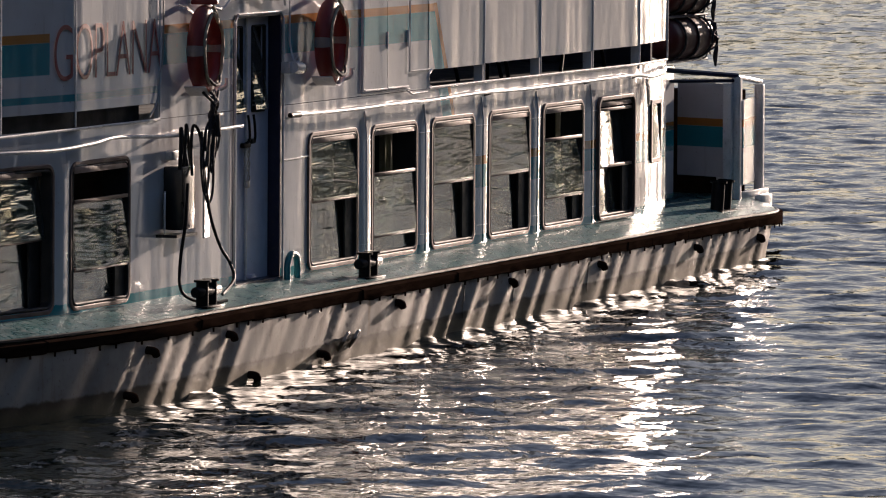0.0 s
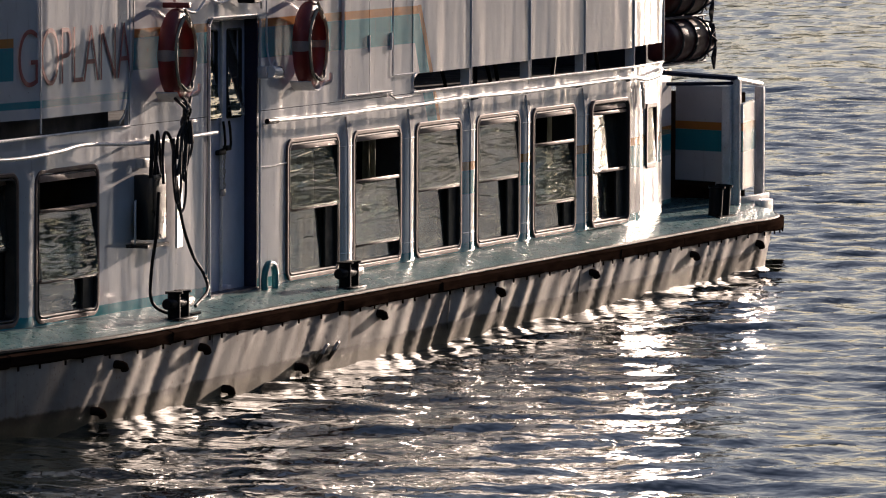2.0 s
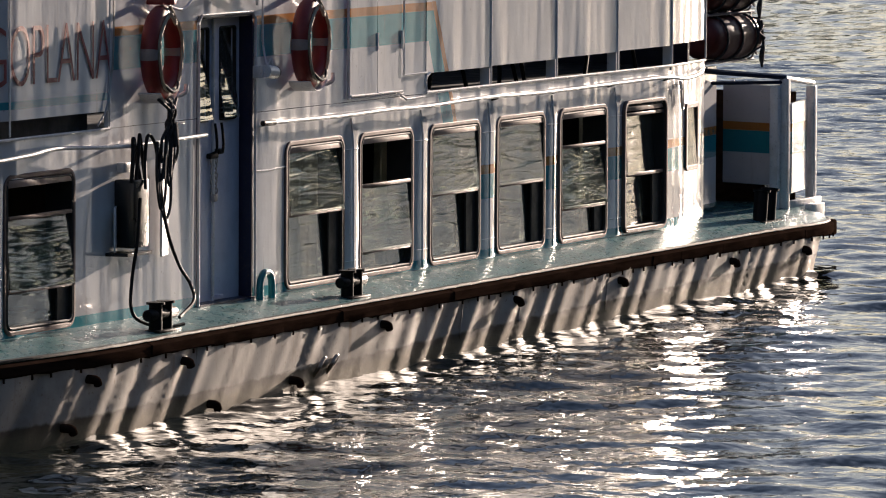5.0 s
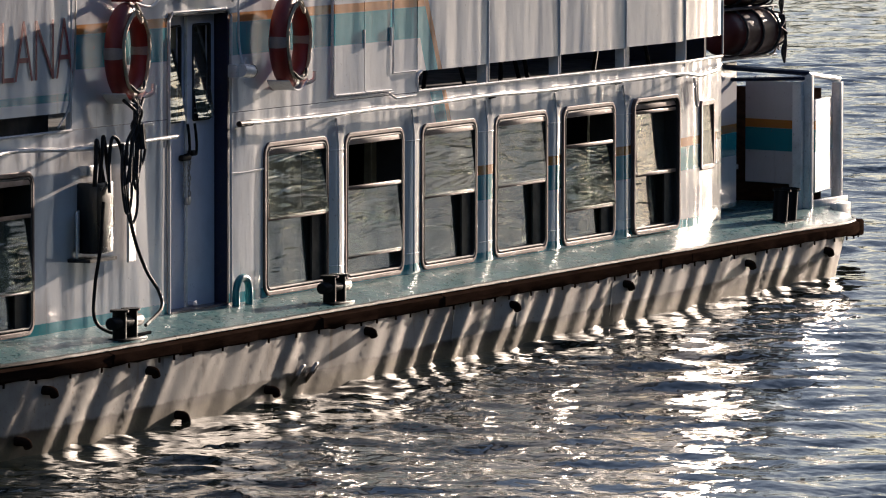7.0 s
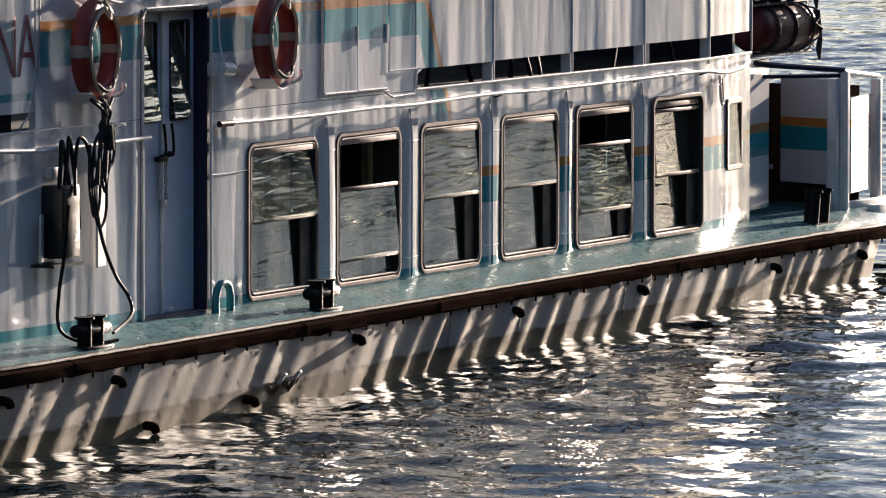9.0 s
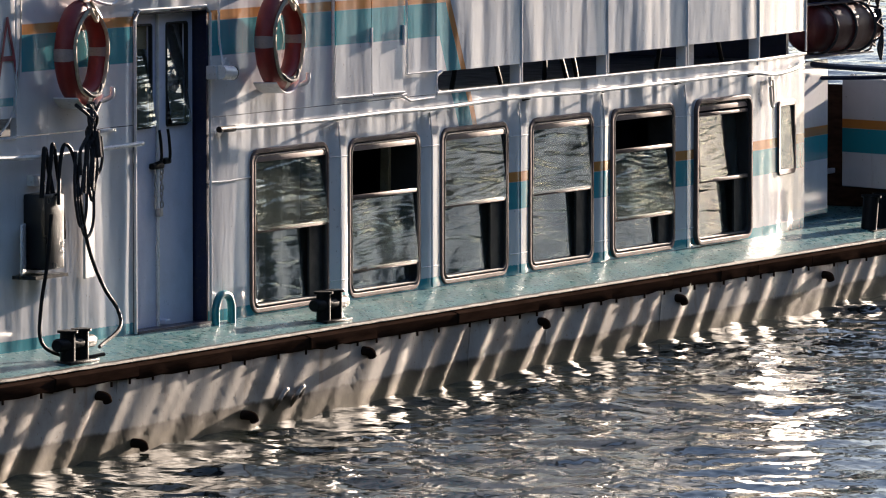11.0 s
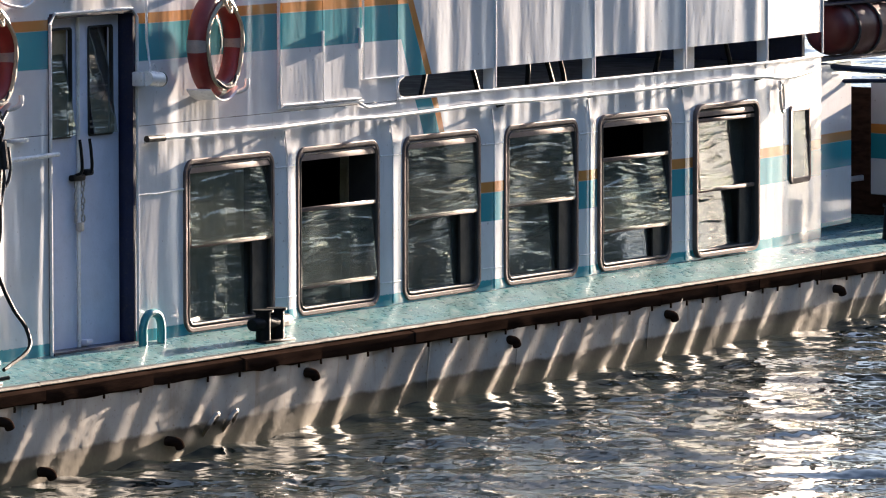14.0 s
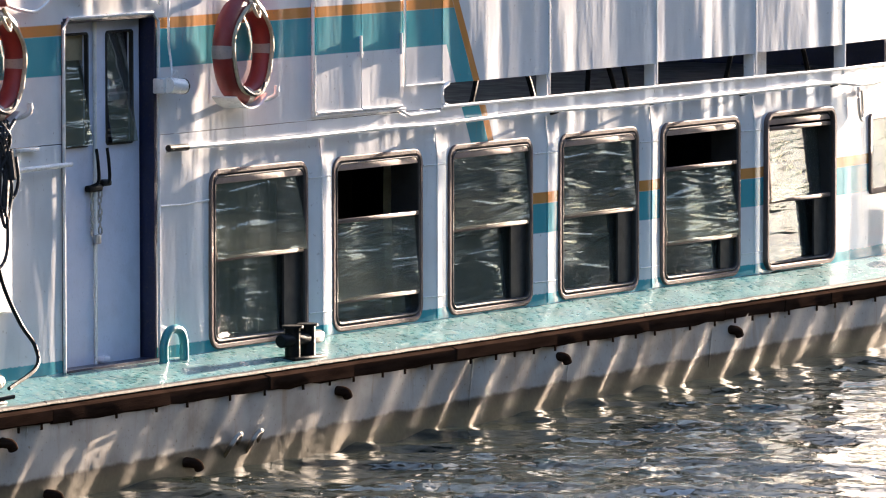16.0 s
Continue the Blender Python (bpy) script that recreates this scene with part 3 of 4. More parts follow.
def slot_furniture():
    """Legs of the upper deck's chairs, seen through the slot."""
    rng = random.Random(8)
    for x in (2.75, 3.3, 4.0, 4.62, 4.95, 5.1, 6.3, 7.35):
        lean = rng.uniform(-0.12, 0.16)
        part("chair_leg", T(curve_pts([(x, 0.35, 1.95), (x + lean * 0.4, 0.36, 2.05), (x + lean, 0.38, 2.2), (x + lean * 1.6 + 0.05, 0.40, 2.36)], 5), 0.016, 7), M_BLACK, boat)
    part("stanchion", B(6.22, 6.36, 0.10, 0.14, 1.95, 2.35), M_RAIL, boat)
    for x in (3.57, 4.82, 6.03, 7.18):
        part("bulwark_knee", B(x - 0.01, x + 0.012, 0.0, 0.07, 1.95, 2.5), M_WALL, boat)


def door():
    d = part("double_door", B(-1.34, -0.52, 0.145, 0.16, 0.78, 2.60), M_NAVY, boat, "grey-white double steel door in a navy recess")
    for n, v in (("jamb", (-0.515, -0.49, 0.0, 0.15, 0.775, 2.61)), ("jamb", (-1.375, -1.35, 0.0, 0.15, 0.775, 2.61)), ("lintel", (-1.36, -0.50, 0.0, 0.15, 2.60, 2.625)), ("threshold", (-1.36, -0.50, -0.02, 0.15, 0.77, 0.80))):
        part(n, B(*v), M_NAVY, d)
    part("frame_edge", T([(-1.375, -0.012, 0.79), (-1.375, -0.012, 2.57), (-1.33, -0.012, 2.625), (-0.54, -0.012, 2.625), (-0.49, -0.012, 2.58), (-0.49, -0.012, 0.79)], 0.009, 6), M_RAIL, d)
    for x0, x1, wx0, wx1 in ((-1.345, -0.965, -1.29, -1.02), (-0.955, -0.53, -0.835, -0.60)):
        leaf = part("leaf", bmesh_leaf(x0, x1, wx0, wx1), M_DOOR, d)
        part("leaf_seal", ring_frame(wx0 - 0.012, wx1 + 0.012, 1.94, 2.54, 0.02, 0.014, 0.076, 0.10), M_SEAL_BLACK, leaf)
        pane("pane", wx0, wx1, 0.092, 1.95, 2.53, leaf, tilt=9.0)
    part("meeting_strip", T([(-0.96, 0.075, 0.80), (-0.96, 0.075, 2.59)], 0.011, 6), M_RAIL, d)
    part("blind", B(-1.30, -1.005, 0.116, 0.122, 1.94, 2.55), M_BLIND, d, "tan board behind the glass")
    for z in (2.20, 2.01, 1.98):
        part("guard_bar", B(-0.85, -0.585, 0.118, 0.124, z, z + 0.012), M_RAIL, d)
    for x in (-0.985, -0.885):
        part("handle", T(curve_pts([(x, 0.05, 1.93), (x, 0.04, 1.86), (x + 0.005, 0.04, 1.76), (x - 0.03, 0.06, 1.735)], 5), 0.009, 8), M_BLACK, d)
    part("lock_case", B(-1.05, -0.92, 0.05, 0.085, 1.705, 1.74, bevel=0.010), M_BLACK, d)
    part("lock_case", B(-0.93, -0.85, 0.04, 0.085, 1.73, 1.765, bevel=0.012), M_BLACK, d)
    for j in range(7):
        z = 1.69 - 0.032 * j
        for x, lean in ((-1.005 + 0.008 * (j % 2), 0.4), (-0.925 - 0.008 * (j % 3), -0.4)):
            part("chain_link", T([(x + 0.010 * math.cos(q), 0.068 + lean * 0.010 * math.cos(q), z + 0.021 * math.sin(q)) for q in (2 * math.pi * k / 10 for k in range(10))], 0.005, 6, True), M_STEEL, d)
    part("padlock", B(-0.985, -0.945, 0.045, 0.08, 1.43, 1.48, bevel=0.008), M_STEEL, d)
    part("door_stop", B(-0.95, -0.89, 0.03, 0.08, 0.81, 0.84, bevel=0.006), M_DOOR, d)


def bmesh_leaf(x0, x1, wx0, wx1):
    """A door leaf with a real opening for its light."""
    bm = bmesh.new()
    y0, y1 = 0.085, 0.112
    for v in ((x0, wx0, 0.80, 2.59), (wx1, x1, 0.80, 2.59), (wx0, wx1, 0.80, 1.95), (wx0, wx1, 2.53, 2.59)):
        box(bm, v[0], v[1], y0, y1, v[2], v[3])
    return bm


def hatch():
    """Locker doors in the upper plating."""
    for a, b in ((1.06, 1.515), (1.525, 1.94)):
        h = part("locker_door", plate(a, b, 2.02, 2.93, [], back=0.02, lift=0.013, d=0.05), M_WALL, boat, "white locker door with stripes")
        part("hinge", T([(b - 0.004, -0.02, 2.3), (b - 0.004, -0.02, 2.42)], 0.009, 6), M_RAIL, h)
        part("drip_edge", T([(a, -0.02, 2.015), (b, -0.02, 2.012)], 0.009, 6), M_RAIL, h)
    part("frame_bead", T([(1.03, -0.012, 2.93), (1.03, -0.012, 2.0), (1.98, -0.012, 1.995)], 0.010, 6), M_RAIL, boat)
    part("frame_bead", T([(1.985, -0.012, 2.93), (1.985, -0.012, 2.12), (2.40, -0.012, 2.12)], 0.008, 6), M_RAIL, boat)
    part("rain_gutter", T([(1.9, -0.012, 2.0), (2.02, -0.02, 1.955), (2.35, -0.015, 1.96)], 0.008, 6), M_RAIL, boat)


def rails():
    def rail(ctrl, r=0.013):
        return part("handrail", T(curve_pts(ctrl, 8), r, 10), M_RAIL, boat, "white tubular handrail on brackets")
    h = rail([(-0.30, -0.052, 1.905), (0.8, -0.052, 1.897), (1.7, -0.052, 1.903), (2.3, -0.052, 1.897), (3.4, -0.052, 1.91), (4.4, -0.052, 1.90), (6.0, -0.052, 1.905), (6.9, -0.07, 1.91), (7.3, -0.06, 1.885), (7.8, 0.01, 1.90), (8.1, 0.09, 1.93)])
    part("grip", T([(-0.46, -0.052, 1.907), (-0.28, -0.052, 1.905)], 0.019, 10), M_BLACK, h)
    for x in (-0.40, 1.1, 2.55, 3.6, 4.75, 5.85, 7.0):
        part("bracket", T([(x, -0.052, 1.90), (x, 0.0, 1.885)], 0.010, 6), M_BLACK if x > 3 else M_RAIL, h)
    h = rail([(-8.5, 0.8, 1.87), (-6.8, 0.275, 1.87), (-5.3, 0.0, 1.87), (-4.6, -0.075, 1.86), (-4.0, -0.075, 1.875), (-3.5, -0.052, 1.895), (-2.6, -0.075, 1.865), (-1.40, -0.075, 1.877)])
    for x in (-5.2, -3.9, -2.7, -1.43):
        part("bracket", T([(x, wy(x) - 0.075, 1.875), (x, wy(x), 1.86)], 0.010, 6), M_RAIL, h)
    # short fitting left of the door and thin pipe over the lettering
    part("ledge", B(-1.80, -1.62, -0.03, 0.0, 1.955, 1.975, bevel=0.004), M_RAIL, boat)
    part("conduit", T(curve_pts([(-0.41, -0.03, 2.9), (-0.42, -0.03, 2.5), (-0.40, -0.03, 2.37), (-0.46, -0.08, 2.28)], 6), 0.007, 6), M_RAIL, boat)
    part("conduit", T(curve_pts([(-2.66, -0.02, 2.9), (-2.68, -0.02, 2.4), (-2.76, -0.02, 2.12), (-2.9, -0.02, 2.0)], 6), 0.006, 6), M_STEEL, boat)
    part("drop_ring", T(curve_pts([(7.36, 0.0, 1.86), (7.33, -0.02, 1.78), (7.34, -0.02, 1.70), (7.39, -0.01, 1.66), (7.42, 0, 1.72), (7.40, 0, 1.84)], 6), 0.011, 8), M_STEEL, boat)


def bitts(x, y, z, m=None, parent=None):
    """Twin mooring bitts joined by a thick cross pin."""
    m = m or M_BLACK
    b = part("mooring_bollard", B(x - 0.16, x + 0.16, y - 0.07, y + 0.07, z - 0.006, z + 0.012, bevel=0.004), m, parent or boat, "black twin mooring bitts with a cross pin")
    for dx in (-0.075, 0.075):
        part("post", T([(x + dx, y, z), (x + dx, y, z + 0.15), (x + dx, y, z + 0.17)], 0.042, 14), m, b)
        part("cap", T([(x + dx, y, z + 0.168), (x + dx, y, z + 0.182)], 0.058, 14), m, b)
    part("cross_pin", T([(x - 0.2, y, z + 0.105), (x - 0.19, y, z + 0.105), (x + 0.19, y, z + 0.105), (x + 0.2, y, z + 0.105)], lambda f: 0.03 if f in (0, 1) else 0.037, 12), m, b)
    return b


def deck_gear():
    bitts(0.47, -0.28, 0.735)
    bitts(-2.56, -0.29, 0.735)
    b = part("mooring_bollard", B(8.55, 8.95, -0.25, -0.11, 0.735, 0.755), M_BLACK, boat, "dark raked mooring bitts on the stern deck")
    for dx in (-0.1, 0.09):
        part("post", T([(8.72 + dx, -0.18, 0.75), (8.76 + dx, -0.18, 0.97), (8.763 + dx, -0.18, 0.985)], 0.055, 14), M_BLACK, b)
        part("cap", T([(8.763 + dx, -0.18, 0.975), (8.766 + dx, -0.18, 0.99)], 0.07, 14), M_BLACK, b)
    arch = curve_pts([(-0.52, -0.06, 0.76), (-0.52, -0.06, 0.87), (-0.48, -0.06, 0.935), (-0.42, -0.06, 0.95), (-0.36, -0.06, 0.93), (-0.33, -0.06, 0.87), (-0.33, -0.06, 0.76)], 6)
    part("fairlead_arch", T(arch, 0.024, 10), M_TEALGLOSS, boat, "teal steel eye on the side deck")
    # searchlight by the door
    l = part("lamp", T([(-0.535, -0.10, 2.245), (-0.525, -0.10, 2.245), (-0.43, -0.11, 2.235), (-0.41, -0.11, 2.235)], 0.042, 14), M_RAIL, boat, "small white deck lamp with a dark lens")
    part("bracket", T([(-0.42, 0.0, 2.25), (-0.52, -0.10, 2.25)], 0.016, 8), M_RAIL, l)
    part("junction_box", B(-0.56, -0.50, -0.09, -0.02, 2.20, 2.28, bevel=0.008), M_RAIL, l)
    part("lens", T([(-0.412, -0.11, 2.235), (-0.400, -0.11, 2.235)], 0.043, 14), M_BLACK, l)
    part("yoke", T(curve_pts([(-0.50, -0.10, 2.28), (-0.48, -0.11, 2.32), (-0.45, -0.11, 2.30), (-0.44, -0.11, 2.27)], 5), 0.006, 6), M_RAIL, l)
    # black floodlight over the door and its slack wire along the plating
    f = part("floodlight", B(-0.97, -0.85, -0.16, -0.04, 2.715, 2.80, bevel=0.012), M_BLACK, boat, "black floodlight over the door")
    part("glass", B(-0.955, -0.865, -0.165, -0.155, 2.722, 2.79), M_TAPE, f)
    part("arm", T([(-0.91, 0.0, 2.80), (-0.91, -0.06, 2.79)], 0.012, 8), M_BLACK, f)
    part("lamp_wire", T(curve_pts([(-2.05, -0.02, 2.80), (-1.95, -0.02, 2.74), (-1.86, -0.02, 2.705), (-1.74, -0.025, 2.68), (-1.62, -0.02, 2.677), (-1.52, -0.02, 2.72), (-1.44, -0.02, 2.76), (-1.35, -0.03, 2.742), (-1.22, -0.03, 2.725), (-1.08, -0.03, 2.74), (-0.97, -0.03, 2.76)], 7), 0.009, 7), M_RAIL, boat)
    part("lamp_wire", T(curve_pts([(-0.86, -0.03, 2.76), (-0.74, -0.03, 2.75), (-0.62, -0.03, 2.735), (-0.53, -0.03, 2.715), (-0.485, -0.02, 2.67)], 7), 0.009, 7), M_RAIL, boat)
    # cable boxes by the gangway
    c = part("cable_case", B(-2.62, -2.40, -0.14, 0.0, 1.24, 1.66, bevel=0.012), M_BOX, boat, "dark cable case hung on the side")
    part("tray", B(-2.74, -2.38, -0.15, 0.0, 1.195, 1.215), M_BOX, c)
    part("panel", quad_panel((-2.77, -0.075), (-2.63, -0.02), 1.22, 1.50, 0.012), M_RAIL, c)
    part("socket", B(-2.58, -2.47, -0.05, 0.0, 1.70, 1.76, bevel=0.006), M_RAIL, c)
    part("notice_board", quad_panel((-2.035, -0.052), (-1.885, -0.028), 1.15, 1.70, 0.016), M_WALL, boat, "narrow white board edge-on")
    # scupper spouts on the hull
    for x, z in ((-5.9, 0.52), (-4.2, 0.26), (-3.9, 0.53), (-2.58, 0.54), (-2.17, 0.24), (-0.88, 0.285), (0.58, 0.54), (2.92, 0.54), (4.93, 0.54), (7.25, 0.53), (8.85, 0.52)):
        y = edge_y(x) - 0.035 + 0.18 * (max(0.0, x - 8.9) / 1.2) ** 2
        sp = T(curve_pts([(x - 0.02, y + 0.03, z + 0.02), (x, y - 0.002, z + 0.018), (x + 0.04, y - 0.02, z + 0.008), (x + 0.06, y - 0.022, z - 0.02)], 4), 0.027, 10)
        part("scupper", sp, M_WOOD, boat, "rusty bent scupper pipe")
    # old eyes low on the hull
    for x in (-0.50, -0.30):
        part("hull_eye", T(curve_pts([(x, -0.40, 0.27), (x - 0.01, -0.465, 0.35), (x + 0.04, -0.475, 0.40), (x + 0.09, -0.47, 0.41), (x + 0.10, -0.43, 0.35)], 5), 0.013, 7), M_HULL, boat)
    for x in (-2.35, -1.1, 2.0, 3.06, 4.72, 6.6):
        part("hull_seam", T([(x, edge_y(x) - 0.022, 0.62), (x - 0.03, edge_y(x) - 0.012, 0.36), (x - 0.05, edge_y(x) - 0.002, 0.20)], 0.006, 5), M_HULL, boat)


def quad_panel(p, q, z0, z1, th=0.03):
    """An upright plate from plan point p to q."""
    p, q = Vector((*p, 0)), Vector((*q, 0))
    n = (q - p).cross(Vector((0, 0, 1))).normalized() * th / 2
    bm = bmesh.new()
    lo = [bm.verts.new((v.x, v.y, z0)) for v in (p + n, q + n, q - n, p - n)]
    hi = [bm.verts.new((v.x, v.y, z1)) for v in (p + n, q + n, q - n, p - n)]
    bm.faces.new(lo[::-1])
    bm.faces.new(hi)
    for j in range(4):
        bm.faces.new((lo[j], lo[(j + 1) % 4], hi[(j + 1) % 4], hi[j]))
    bmesh.ops.recalc_face_normals(bm, faces=bm.faces)
    bmesh.ops.bevel(bm, geom=bm.edges[:], offset=0.005, segments=1, affect="EDGES")
    return bm


def stern():
    part("wing_plate", quad_panel((8.22, 0.30), (9.17, 0.39), 0.82, 1.90), M_WALL, boat, "white wing plate with stripes")
    # black plate added behind the gap, in place of the shade there
    part("gap_shade_panel", quad_panel((8.9, 0.72), (10.0, 0.80), 0.79, 1.72), M_BLACK, boat)
    part("cross_bar", B(9.1, 9.95, 0.66, 0.69, 1.05, 1.085, bevel=0.005), M_RAIL, boat)
    a, b, c = (9.93, 0.59), (9.68, 0.0), (10.36, 0.07)
    s = part("stern_rail", quad_panel(a, b, 0.96, 1.73), M_WALL, boat, "white panelled stern railing with stripes")
    part("side_panel", quad_panel((9.72, -0.03), c, 0.90, 1.60), M_WALL, s)
    for (x, y), z0, z1 in ((b, 0.76, 1.79), ((10.47, 0.06), 0.76, 1.70), ((9.6, 0.05), 0.76, 1.74), ((10.2, 0.3), 0.76, 1.0)):
        part("post", B(x - 0.035, x + 0.035, y - 0.035, y + 0.035, z0, z1, bevel=0.006), M_RAIL, s)
    part("top_rail", T([(8.3, 0.42, 1.93), (9.0, 0.33, 1.86), (9.68, 0.0, 1.80)], 0.022, 8), M_NAVY, s)
    part("top_rail", T([(9.66, -0.01, 1.79), (10.5, 0.06, 1.72)], 0.02, 8), M_RAIL, s)
    part("mid_rail", T([(8.4, 0.45, 1.80), (9.1, 0.36, 1.77), (9.66, 0.02, 1.76)], 0.016, 8), M_NAVY, s)
    for dx in (0.15, 0.35, 0.6):
        x, y = 9.93 - 0.25 * dx, 0.59 - 0.59 * dx
        part("clip", T([(x, y, 1.76), (x, y, 1.72)], 0.012, 6), M_RAIL, s)
    part("toe_rail", B(9.75, 10.5, -0.02, 0.02, 0.77, 0.84, bevel=0.008), M_RAIL, s)
    part("toe_chock", B(10.05, 10.35, -0.10, -0.04, 0.70, 0.80, bevel=0.008), M_RAIL, s)
    part("far_rail", T([(8.4, 1.6, 1.0), (10.3, 1.5, 1.0)], 0.02, 8), M_RAIL, s)
    for z in (1.945, 2.31):
        part("raft_rack", T([(8.2, 0.30, z - 0.01), (9.7, 0.27, z - 0.01)], 0.012, 6), M_NAVY, boat)
        part("raft_rack", T([(8.2, 0.44, z - 0.01), (9.7, 0.41, z - 0.01)], 0.012, 6), M_NAVY, boat)
    # dark backing added to close the view and keep the gap dark
    part("gap_backing", quad_panel((10.30, 0.13), (10.36, 2.38), 0.79, 1.66), M_WOOD, boat, "dark backing added across the stern for the shaded gap")
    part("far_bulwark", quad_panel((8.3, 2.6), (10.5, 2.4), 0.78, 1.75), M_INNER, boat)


def lettering():
    """The boat's name on its board."""
    cu = bpy.data.curves.new("name", "FONT")
    cu.body, cu.size, cu.extrude, cu.align_x, cu.align_y = "GOPLANA", 0.44, 0.001, "CENTER", "CENTER"
    cu.space_character = 0.93
    cu.offset = -0.008
    tmp = bpy.data.objects.new("tmp", cu)
    scene.collection.objects.link(tmp)
    bpy.context.view_layer.update()
    me = bpy.data.meshes.new_from_object(tmp.evaluated_get(bpy.context.evaluated_depsgraph_get()))
    bpy.data.objects.remove(tmp)
    bm = bmesh.new()
    bm.from_mesh(me)
    bmesh.ops.triangulate(bm, faces=bm.faces[:])
    bmesh.ops.subdivide_edges(bm, edges=[e for e in bm.edges if e.calc_length() > 0.05], cuts=4)
    bmesh.ops.triangulate(bm, faces=bm.faces[:])
    bm.to_mesh(me)
    bm.free()
    xs = [v.co.x for v in me.vertices]
    zs = [v.co.y for v in me.vertices]
    w, h = max(xs) - min(xs), max(zs) - min(zs)
    for v in me.vertices:
        x, z = -3.53 + v.co.x * 1.70 / w, 2.445 + v.co.y * 0.36 / h
        v.co = Vector((x, wy(x) - 0.012 + dents(x, z) - v.co.z, z))
    me.materials.clear()
    me.materials.append(M_LETTER)
    ob = new("name_lettering", me)
    ob.parent = boat
    tagged(ob, "dark red painted boat name GOPLANA")


hull(), deck(), strake(), walls(), windows(), door(), hatch(), rails(), deck_gear(), stern(), lettering(), slot_furniture()


# ---- things carried on the boat ----
def carry(ob, m):
    carried.append((ob, m))
    return ob


def lifebuoy():
    """Origin at the ring's centre, face towards -y."""
    r, t, ax = 0.247, 0.05, 0.056
    bm = bmesh.new()
    ns, nt = 48, 14
    rows = []
    for i in range(ns):
        a = 2 * math.pi * i / ns
        rows.append([bm.verts.new(((r + t * math.cos(b)) * math.cos(a), ax * math.sin(b), (r + t * math.cos(b)) * math.sin(a))) for b in (2 * math.pi * j / nt for j in range(nt))])
    for i in range(ns):
        p, q = rows[i], rows[(i + 1) % ns]
        for j in range(nt):
            bm.faces.new((p[j], q[j], q[(j + 1) % nt], p[(j + 1) % nt]))
    bmesh.ops.recalc_face_normals(bm, faces=bm.faces)
    root = tagged(new("lifebuoy"), "red lifebuoy with pale tape bands in a red holder", "lifebuoy", "lifebuoys on the boat side")
    part("ring", bm, M_RED, root)
    for a in (0, 90, 180, 270):
        bm = bmesh.new()
        k = 5
        rows = []
        for i in range(k):
            c = radians(a - 7 + 14 * i / (k - 1))
            rows.append([bm.verts.new(((r + (t + 0.003) * math.cos(b)) * math.cos(c), (ax + 0.003) * math.sin(b), (r + (t + 0.003) * math.cos(b)) * math.sin(c))) for b in (2 * math.pi * j / 14 for j in range(14))])
        for p, q in zip(rows, rows[1:]):
            for j in range(14):
                bm.faces.new((p[j], q[j], q[(j + 1) % 14], p[(j + 1) % 14]))
        bmesh.ops.recalc_face_normals(bm, faces=bm.faces)
        part("tape_band", bm, M_TAPE, root)
    # grab line round the outside
    pts = []
    for i in range(64):
        a = 2 * math.pi * i / 64
        pts.append(((r - 0.012 + 0.006 * math.sin(5 * a)) * math.cos(a), -ax - 0.006, (r - 0.012 + 0.006 * math.sin(5 * a)) * math.sin(a)))
    part("grab_line", T(pts, 0.012, 6, True), M_ROPE, root)
    # white sheet trough that the ring sits in, and the hook at its end
    bm = bmesh.new()
    rows = []
    for k in range(13):
        c = radians(232 + 76 * k / 12)
        rows.append([bm.verts.new((q * math.cos(c), y, q * math.sin(c))) for q, y in ((0.303, 0.09), (0.303, -0.055), (0.31, -0.062), (0.312, 0.09))])
    for p, q in zip(rows, rows[1:]):
        for j in range(4):
            bm.faces.new((p[j], p[(j + 1) % 4], q[(j + 1) % 4], q[j]))
    bm.faces.new(rows[0][::-1])
    bm.faces.new(rows[-1])
    bmesh.ops.recalc_face_normals(bm, faces=bm.faces)
    part("holder_trough", bm, M_RAIL, root, "white sheet steel trough")
    part("holder_hook", T(curve_pts([(0.17, 0.06, -0.26), (0.20, -0.03, -0.275), (0.23, -0.085, -0.25), (0.235, -0.09, -0.20)], 6), 0.014, 8), M_RAIL, root)
    part("lashing", T(curve_pts([(-0.04, -0.075, 0.25), (-0.02, -0.09, 0.20), (0.03, -0.085, 0.18), (0.05, -0.07, 0.23), (0.02, -0.05, 0.29)], 6), 0.010, 7), M_ROPE, root)
    part("tail", T(curve_pts([(-0.14, -0.065, -0.19), (-0.05, -0.085, -0.235), (0.05, -0.09, -0.225), (0.13, -0.07, -0.18)], 6), 0.010, 7), M_DARKROPE, root)
    part("holder_clip", B(-0.03, 0.03, -0.09, 0.09, 0.30, 0.335, bevel=0.006), M_RED, root)
    return root


ring = carry(lifebuoy(), pose(0.19, -0.10, 2.40, 0, 0, 7))
carry(copy_thing(ring, Matrix.Identity(4)), pose(-2.14, -0.10, 2.42, 0, 0, 7))


